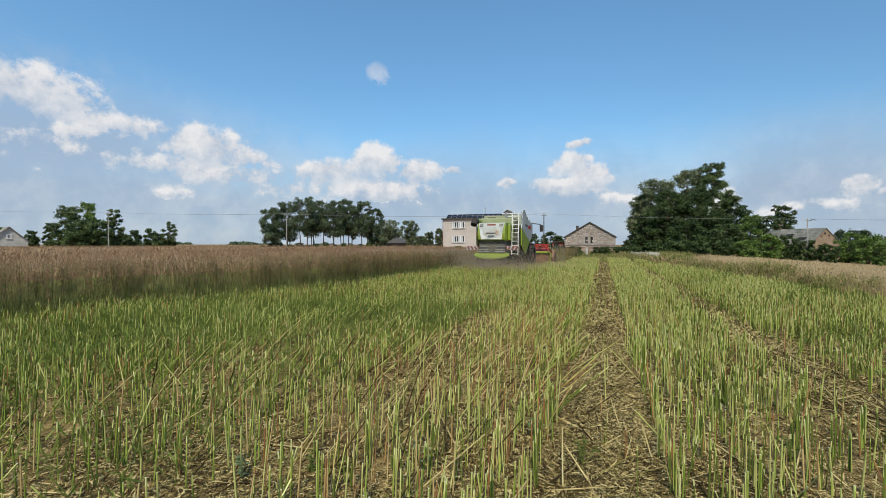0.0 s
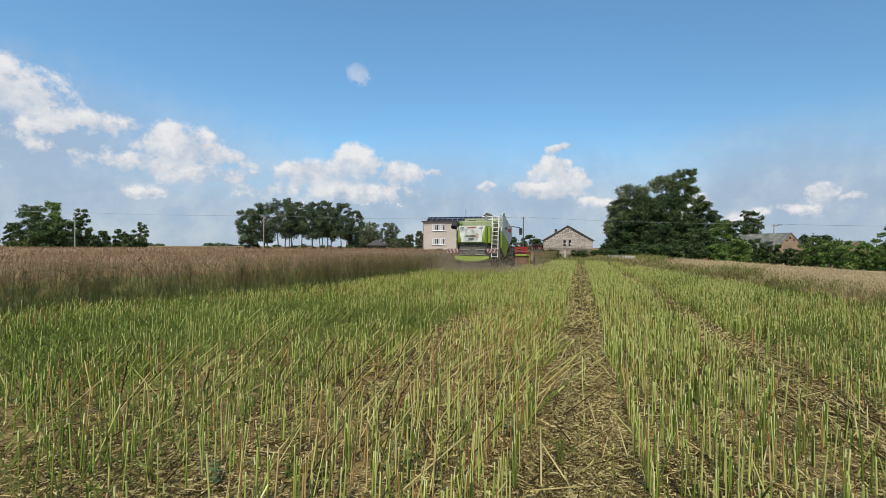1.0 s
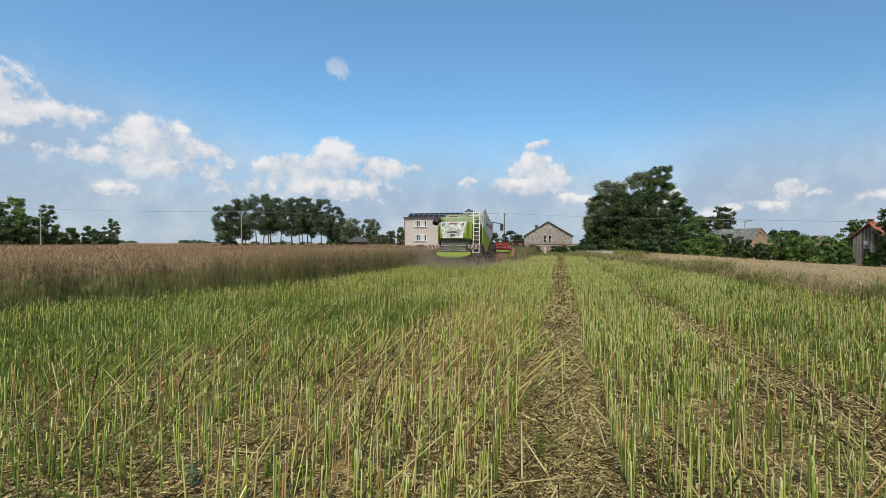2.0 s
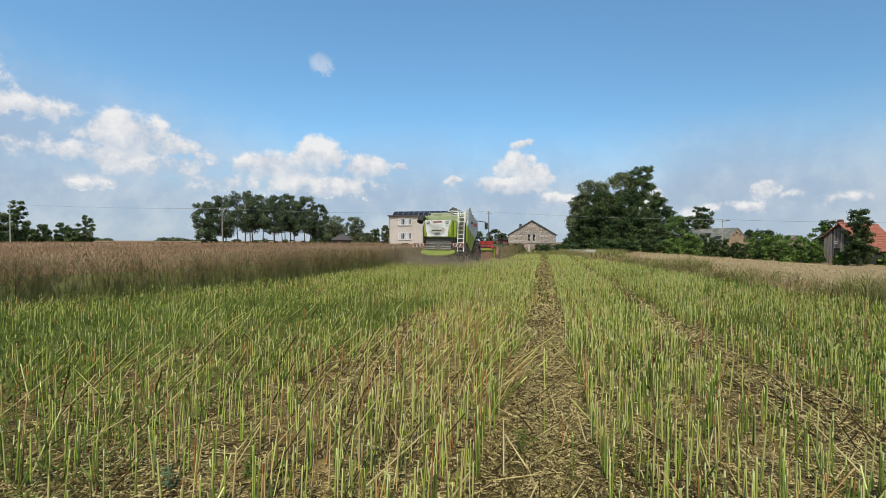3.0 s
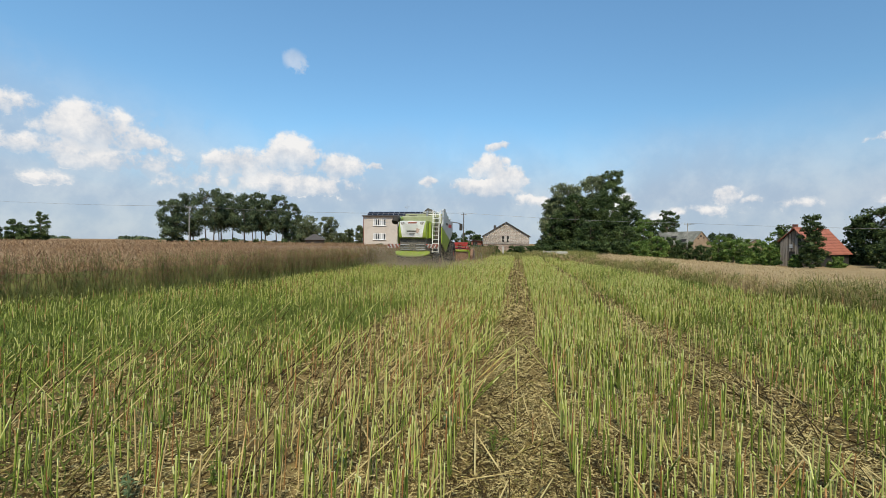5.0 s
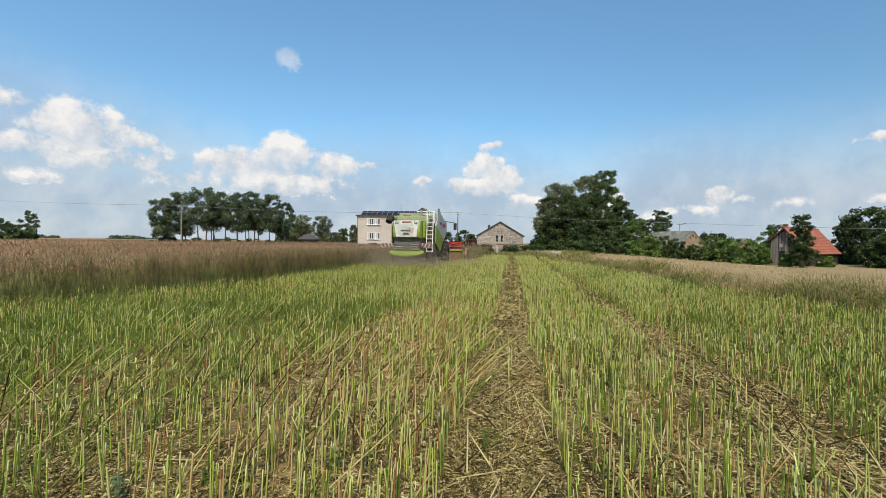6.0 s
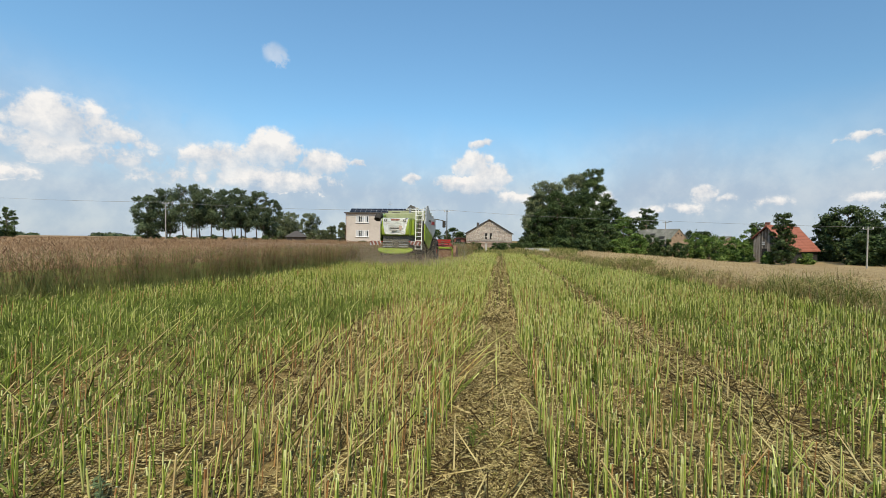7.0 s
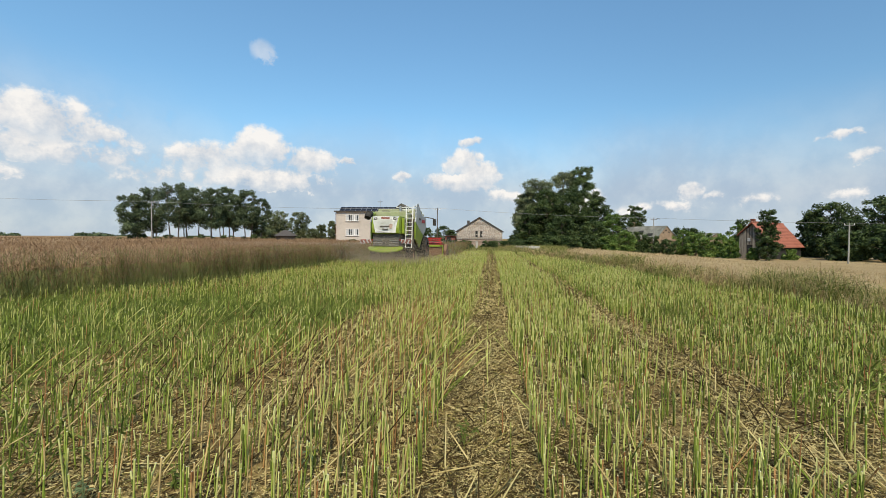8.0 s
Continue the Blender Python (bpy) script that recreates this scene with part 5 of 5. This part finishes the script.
def combine():
    ob = thing("combine_harvester", Matrix.Translation(field(MACHINE_U, MACHINE_V, -0.13)) @ pose(0, 0, 0, 0, 0, -21.0), "lime-green and off-white combine harvester at work in rapeseed", "combine harvester")
    hw = 0.88
    # straw hood: green cheeks round an off-white tail panel that bulges outwards
    prof = [(0.30, 2.05), (0.02, 2.12), (-0.06, 2.45), (0.0, 2.9), (0.12, 3.16), (0.5, 3.22), (2.6, 3.22), (2.6, 2.05)]
    part("hood", prism(prof, "x", -hw, hw, 0.035), M_LIME, ob, "lime-green rear hood")
    bm = bmesh.new()
    rows = []
    for z, y, half_w in ((2.14, 0.005, 0.66), (2.45, -0.085, 0.70), (2.9, -0.025, 0.79), (3.13, 0.075, 0.84), (3.19, 0.16, 0.85)):
        rows.append([bm.verts.new((x * half_w, y - 0.03 * (1 - x * x), z)) for x in (-1, -0.5, 0, 0.5, 1)])
    for a, b in zip(rows, rows[1:]):
        for i in range(4):
            bm.faces.new((a[i], a[i + 1], b[i + 1], b[i]))
    bmesh.ops.solidify(bm, geom=list(bm.faces), thickness=-0.03)
    part("tail_panel", bm, M_CREAM, ob, "off-white tail panel", True)
    part("brand_panel", box((0.56, 0.02, 0.11), (0.0, 0.02, 3.06), pose(0, 0, 0, -22, 0, 0)), M_REDWALL, ob, "red brand mark")
    part("model_mark", box((0.62, 0.015, 0.09), (-0.02, -0.105, 2.52)), M_CHASSIS, ob, "dark model lettering bar")
    part("model_mark", box((0.36, 0.015, 0.05), (0.0, -0.11, 2.36)), M_CHASSIS, ob)
    part("decal", box((0.20, 0.015, 0.28), (0.36, -0.10, 2.55), pose(0, 0, 0, 0, 20, 0)), M_DECAL, ob, "faded reddish decal")
    for x in (-0.62, 0.62):
        lamp = part("tail_lamp", box((0.20, 0.05, 0.15), (x, 0.0, 3.03), pose(0, 0, 0, -22, 0, 0), 0.02), M_CHASSIS, ob, "dark twin work lamp")
        part("lens", tube((x, -0.02, 3.03), (x, -0.05, 3.02), 0.05, None, 12), M_WHITE, lamp)
    # chopper below the hood
    part("chopper", prism([(0.25, 2.06), (0.12, 1.30), (1.6, 1.20), (2.4, 2.06)], "x", -0.84, 0.84, 0.02), M_CHASSIS, ob, "dark dusty straw chopper")
    for z in (1.66, 1.50, 1.36):
        for x in (-0.52, 0.52):
            part("guard_bar", box((0.62, 0.035, 0.035), (x, 0.14, z), None, 0.01), M_METAL, ob)
    # spreader plate
    pts = [(1.14 * math.cos(a), 0.02 + (0.62 if math.sin(a) < 0 else 0.34) * math.sin(a)) for a in (k * math.pi / 12 for k in range(24))]
    sp = part("spreader_plate", prism(pts, "z", -0.05, 0.05, 0.02), M_LIME, ob, "lime-green chaff spreader hood")
    sp.matrix_basis = pose(0, 0.1, 1.16, 24, 0, 0)
    part("spreader_pan", box((1.5, 0.8, 0.12), (0, 0.35, 1.08), pose(0, 0, 0, 20, 0, 0), 0.03), M_CHASSIS, ob)
    # rear marker boards
    for s in (-1, 1):
        arm = part("marker_arm", box((0.75, 0.06, 0.06), (s * 1.2, 0.3, 1.68)), M_RED, ob)
        brd = part("marker_board", box((0.72, 0.025, 0.24), (s * 1.32, 0.2, 1.58), pose(0, 0, 0, 0, s * 6, 0)), M_LIGHT_GREY, ob, "red and white striped marker board")
        for k in range(3):
            part("stripe", box((0.13, 0.012, 0.26), (s * (1.08 + k * 0.24), 0.182, 1.58), pose(0, 0, 0, 0, s * 28, 0)), M_REDWALL, brd)
    # body, engine deck, grain tank
    part("body", prism([(2.3, 1.3), (2.3, 3.1), (6.6, 3.1), (6.6, 1.1), (3.2, 1.1)], "x", -1.45, 1.40, 0.03), M_CHASSIS, ob, "dark inner body")
    part("engine_cover", box((2.3, 1.7, 0.62), (-0.05, 2.6, 3.28), None, 0.06), M_DULL_GREEN, ob, "dusty green engine deck cover")
    part("grain_tank", box((2.7, 2.6, 0.9), (0, 4.5, 3.4), None, 0.04), M_DULL_GREEN, ob)
    part("tank_cover", prism([(-0.15, 3.82), (0.75, 3.82), (0.55, 4.08), (0.2, 4.30), (-0.1, 4.05)], "y", 3.6, 5.2, 0.02), M_CHASSIS, ob, "dark open grain tank flap")
    part("air_intake", tube((-0.6, 2.5, 3.4), (-0.6, 2.5, 3.68), 0.30, 0.28, 16), M_CHASSIS, ob)
    part("exhaust", tube((0.3, 3.0, 3.5), (0.3, 3.0, 4.05), 0.08, None, 10), M_METAL, ob)
    # side flanks with the slanting green/grey division
    for s in (-1, 1):
        x0, x1 = (1.48, 1.56) if s > 0 else (-1.56, -1.48)
        part("side_panel", prism([(2.0, 2.88), (2.0, 1.75), (3.6, 1.15), (5.2, 2.0)], "x", x0, x1, 0.02), M_LIME, ob, "lime-green side flank")
        crest = [(4.6, 3.5), (3.1, 4.22), (2.45, 4.1), (2.15, 3.19)] if s > 0 else [(2.6, 3.4), (2.15, 3.19)]
        part("side_panel", prism([(2.0, 2.90), (5.2, 2.02), (6.0, 2.30), (6.5, 2.62), (6.5, 3.35)] + crest, "x", x0, x1, 0.02), M_LIGHT_GREY, ob, "light grey side flank")
        part("brand_panel", box((0.012, 1.3, 0.24), (s * 1.566, 5.2, 3.05)), M_RED, ob, "red brand mark")
        part("model_mark", box((0.012, 0.9, 0.14), (s * 1.566, 3.8, 3.15)), M_CHASSIS, ob)
    part("side_panel", prism([(0.7, 3.10), (0.7, 2.1), (1.95, 1.95), (1.95, 3.10)], "x", 0.90, 1.05, 0.02), M_LIME, ob, "green side door by the ladder")
    for k in range(4):
        part("step", box((0.04, 0.3, 0.03), (1.07, 1.1, 2.3 + 0.2 * k)), M_CHASSIS, ob)
    # ladder and platform rails
    lad = part("ladder", box((0.045, 0.05, 2.6), (1.12, 1.0, 2.45), pose(0, 0, 0, -6, 0, 0)), M_CREAM, ob, "light grey access ladder")
    part("stile", box((0.045, 0.05, 2.6), (1.52, 1.0, 2.45), pose(0, 0, 0, -6, 0, 0)), M_CREAM, lad)
    for k in range(10):
        z = 1.22 + k * 0.27
        part("rung", box((0.40, 0.09, 0.035), (1.32, 1.0 + (z - 2.45) * 0.105, z)), M_CREAM, lad)
    for x, y in ((1.05, 1.3), (1.55, 1.4), (1.05, 2.2), (1.55, 2.4)):
        part("rail_post", tube((x, y, 3.1), (x, y, 3.95), 0.02, None, 6), M_WHITE, ob)
    for z in (3.55, 3.93):
        part("guard_rail", tube((1.05, 1.3, z), (1.05, 2.4, z), 0.02, None, 6), M_WHITE, ob)
        part("guard_rail", tube((1.55, 1.4, z), (1.55, 2.4, z), 0.02, None, 6), M_WHITE, ob)
    for a, b in (((-0.1, 3.4, 3.98), (1.3, 2.5, 3.9)), ((0.2, 3.2, 3.78), (1.3, 2.5, 3.72)), ((0.75, 3.6, 3.82), (0.9, 2.8, 4.02))):
        part("deck_rail", tube(a, b, 0.035, None, 6), M_CREAM, ob, "pale steel deck rail")
    # cab and mirrors
    part("cab", box((2.0, 1.7, 1.55), (0, 7.3, 2.85), None, 0.10), M_GLASS, ob, "dark glazed cab")
    part("cab_roof", box((2.2, 2.1, 0.22), (0, 7.35, 3.72), None, 0.08), M_CREAM, ob)
    for s in (-1, 1):
        part("mirror_arm", tube((s * 1.0, 7.9, 3.55), (s * 1.95, 8.1, 3.4), 0.035, None, 6), M_CHASSIS, ob)
        part("mirror", box((0.26, 0.10, 0.55), (s * 2.0, 8.1, 3.1), None, 0.05), M_RUBBER, ob, "black door mirror")
    # unloading auger folded back along the roof
    aug = part("auger", tube((-1.35, 5.4, 3.45), (-1.25, 0.9, 3.36), 0.19, None, 16), M_LIME, ob, "green unloading auger folded back")
    bm = tube((-1.25, 1.0, 3.38), (-1.28, 0.62, 3.33), 0.20, 0.21, 16)
    add_tube(bm, (-1.28, 0.70, 3.38), (-1.31, 0.50, 3.10), 0.21, 0.21, 16)
    part("spout", bm, M_RUBBER, aug, "black rubber spout")
    # axles and wheels
    part("axle", tube((-1.5, 5.9, 0.95), (1.5, 5.9, 0.95), 0.16, None, 10), M_CHASSIS, ob)
    part("axle", tube((-1.1, 2.1, 0.62), (1.1, 2.1, 0.62), 0.12, None, 10), M_CHASSIS, ob)
    for s in (-1, 1):
        wheel(ob, s * 1.42, 5.9, 0.86, 0.75, M_RED)
        wheel(ob, s * 1.2, 2.1, 0.55, 0.5, M_RED)
    # feeder house, header, reel
    part("feeder_house", prism([(7.0, 0.9), (8.6, 0.35), (8.6, 1.15), (7.0, 1.9)], "x", -0.75, 0.75, 0.02), M_LIME, ob)
    H = 2.65
    part("header_trough", prism([(8.5, 0.22), (8.5, 1.15), (8.62, 1.15), (8.66, 0.36), (9.3, 0.22), (9.3, 0.16), (8.6, 0.14)], "x", -H, H), M_RUST, ob, "dusty header table")
    part("header_beam", box((2 * H, 0.16, 0.16), (0, 8.5, 1.18), None, 0.02), M_LIME, ob)
    for s in (-1, 1):
        part("header_end", prism([(8.4, 0.15), (8.4, 1.1), (9.0, 1.0), (10.3, 0.25), (10.3, 0.15)], "x", s * H - 0.04, s * H + 0.04, 0.01), M_LIME, ob, "green header end sheet")
        part("divider", prism([(8.3, 0.12), (8.25, 0.8), (8.9, 1.35), (9.7, 1.2), (10.4, 0.25), (10.2, 0.12)], "x", s * (H + 0.20) - 0.12, s * (H + 0.20) + 0.12, 0.05), M_RUST, ob, "rusty dusty crop divider")
        part("reel_arm", box((0.1, 1.7, 0.14), (s * (H - 0.1), 9.0, 1.35), pose(0, 0, 0, -8, 0, 0)), M_RED, ob)
    part("auger_tube", tube((-H, 8.9, 0.48), (H, 8.9, 0.48), 0.2, None, 14), M_METAL, ob)
    reel = part("reel", tube((-H + 0.2, 9.5, 1.25), (H - 0.2, 9.5, 1.25), 0.24, None, 14), M_RED, ob, "red pick-up reel")
    for k in range(6):
        a = k * math.pi / 3 + 0.3
        y, z = 9.5 + 0.55 * math.cos(a), 1.25 + 0.55 * math.sin(a)
        bar = part("reel_bat", box((2 * H - 0.5, 0.07, 0.13), (0, y, z), None, 0.01), M_RED, reel)
        bm = bmesh.new()
        for i in range(30):
            add_box(bm, (0.012, 0.012, 0.26), (-H + 0.4 + i * 0.2, y, z - 0.15))
        tagged(part("tines", bm, M_METAL, bar), kind="stuff")
    for x in (-H + 0.4, -H / 3, H / 3, H - 0.4):
        for k in range(3):
            a = k * math.pi / 3 + 0.3
            part("reel_spoke", box((0.05, 1.1, 0.05), (x, 9.5, 1.25), pose(0, 0, 0, math.degrees(a), 0, 0)), M_RED, reel)


def chaff_cloud():
    """Flakes of chaff and dust whirled up behind the machine: thick at the spreader, thinning outwards and upwards."""
    rng = np.random.default_rng(33)
    n = 140000
    x = rng.normal(0.2, 1.0, n) * rng.choice([1.0, 2.4], n)
    y = -0.9 + rng.normal(0, 0.9, n) + 1.1 * np.abs(x) * rng.random(n)
    z = np.minimum(rng.exponential(0.5, n), rng.uniform(0.3, 1.9, n)) + 0.02
    drift = 70000      # blown off to the uncut side
    x = np.concatenate([x, -1.5 - 9.5 * rng.random(drift) ** 1.3])
    y = np.concatenate([y, rng.normal(-0.3, 1.6, drift)])
    z = np.concatenate([z, 0.15 + 1.25 * rng.random(drift) ** 1.2])
    keep = (np.abs(y - 0.5) < 6.0) & ~((np.abs(x) < 1.6) & (y > 0.4))
    c = np.stack([x, y, z], 1)[keep]
    n = len(c)
    a, b = rng.normal(size=(2, n, 3))
    a /= np.linalg.norm(a, axis=1)[:, None]
    b = np.cross(a, b)
    b /= np.linalg.norm(b, axis=1)[:, None]
    r = rng.uniform(0.006, 0.0135, n)[:, None]
    v = np.stack([c - a * r, c + a * r * 0.6 - b * r * 0.9, c + a * r * 0.6 + b * r * 0.9], 1).reshape(-1, 3)
    ob = from_np("chaff", v, np.arange(3 * n).reshape(-1, 3), M_DUST)
    ob.matrix_basis = Matrix.Translation(field(MACHINE_U, MACHINE_V)) @ pose(0, 0, 0, 0, 0, -21.0)
    tagged(ob, "pale brown chaff and dust whirled up behind the combine", "chaff", kind="stuff")


combine()
chaff_cloud()


# ---------------- weeds standing singly in the stubble ----------------
def weed_plant(a, d, h, seed, label, mat):
    rng = np.random.default_rng(seed)
    ob = thing("weed_plant", Matrix.Translation(bearing(a, d)), label, "weed", "weeds in the stubble")
    n = 5
    ang, lean = rng.random(n) * 6.28, rng.uniform(0.1, 0.5, n)
    tip = np.stack([np.cos(ang) * lean * h, np.sin(ang) * lean * h, h * rng.uniform(0.6, 1.0, n)], 1)
    v, f = sprays(rng, np.zeros((n, 3)), tip, 0.004, 0.002, 5)
    from_np("stems", v, f, mat, ob)
    for k in range(22):
        t = tip[k % n] * rng.uniform(0.25, 1.0)
        a2, l, w = rng.random() * 6.28, rng.uniform(0.03, 0.06), rng.uniform(0.008, 0.016)
        d1 = Vector((math.cos(a2), math.sin(a2), rng.uniform(-0.1, 0.5)))
        sd = Vector((-math.sin(a2), math.cos(a2), 0)) * w
        p0 = Vector(t)
        pts = [p0, p0 + d1 * l * 0.45 + sd, p0 + d1 * l, p0 + d1 * l * 0.45 - sd]
        pts[2].z -= 0.02
        bm = bmesh.new()
        bm.faces.new([bm.verts.new(q) for q in pts])
        part("leaf", bm, mat, ob)


M_THISTLE = surface("blue_green_leaf", [(0.09, 0.14, 0.055), (0.135, 0.195, 0.085), (0.19, 0.25, 0.115)], 6.0, 0.7, thing=0.5, leaf=0.2)
for i, (a, d, h, m) in enumerate(((12.6, 3.75, 0.26, 0), (-3.0, 3.15, 0.24, 0), (-26.0, 3.3, 0.22, 0), (18.6, 3.35, 0.24, 1), (-17.5, 3.2, 0.20, 1), (33.0, 5.0, 0.26, 1), (-31.0, 5.6, 0.30, 1), (6.0, 5.2, 0.24, 1), (40.0, 4.2, 0.22, 1), (-8.0, 7.5, 0.3, 1))):
    weed_plant(a, d, h, 400 + i, ("small blue-green thistle weed in the stubble", "small fresh green weed in the stubble")[m], (M_THISTLE, M_WEED)[m])
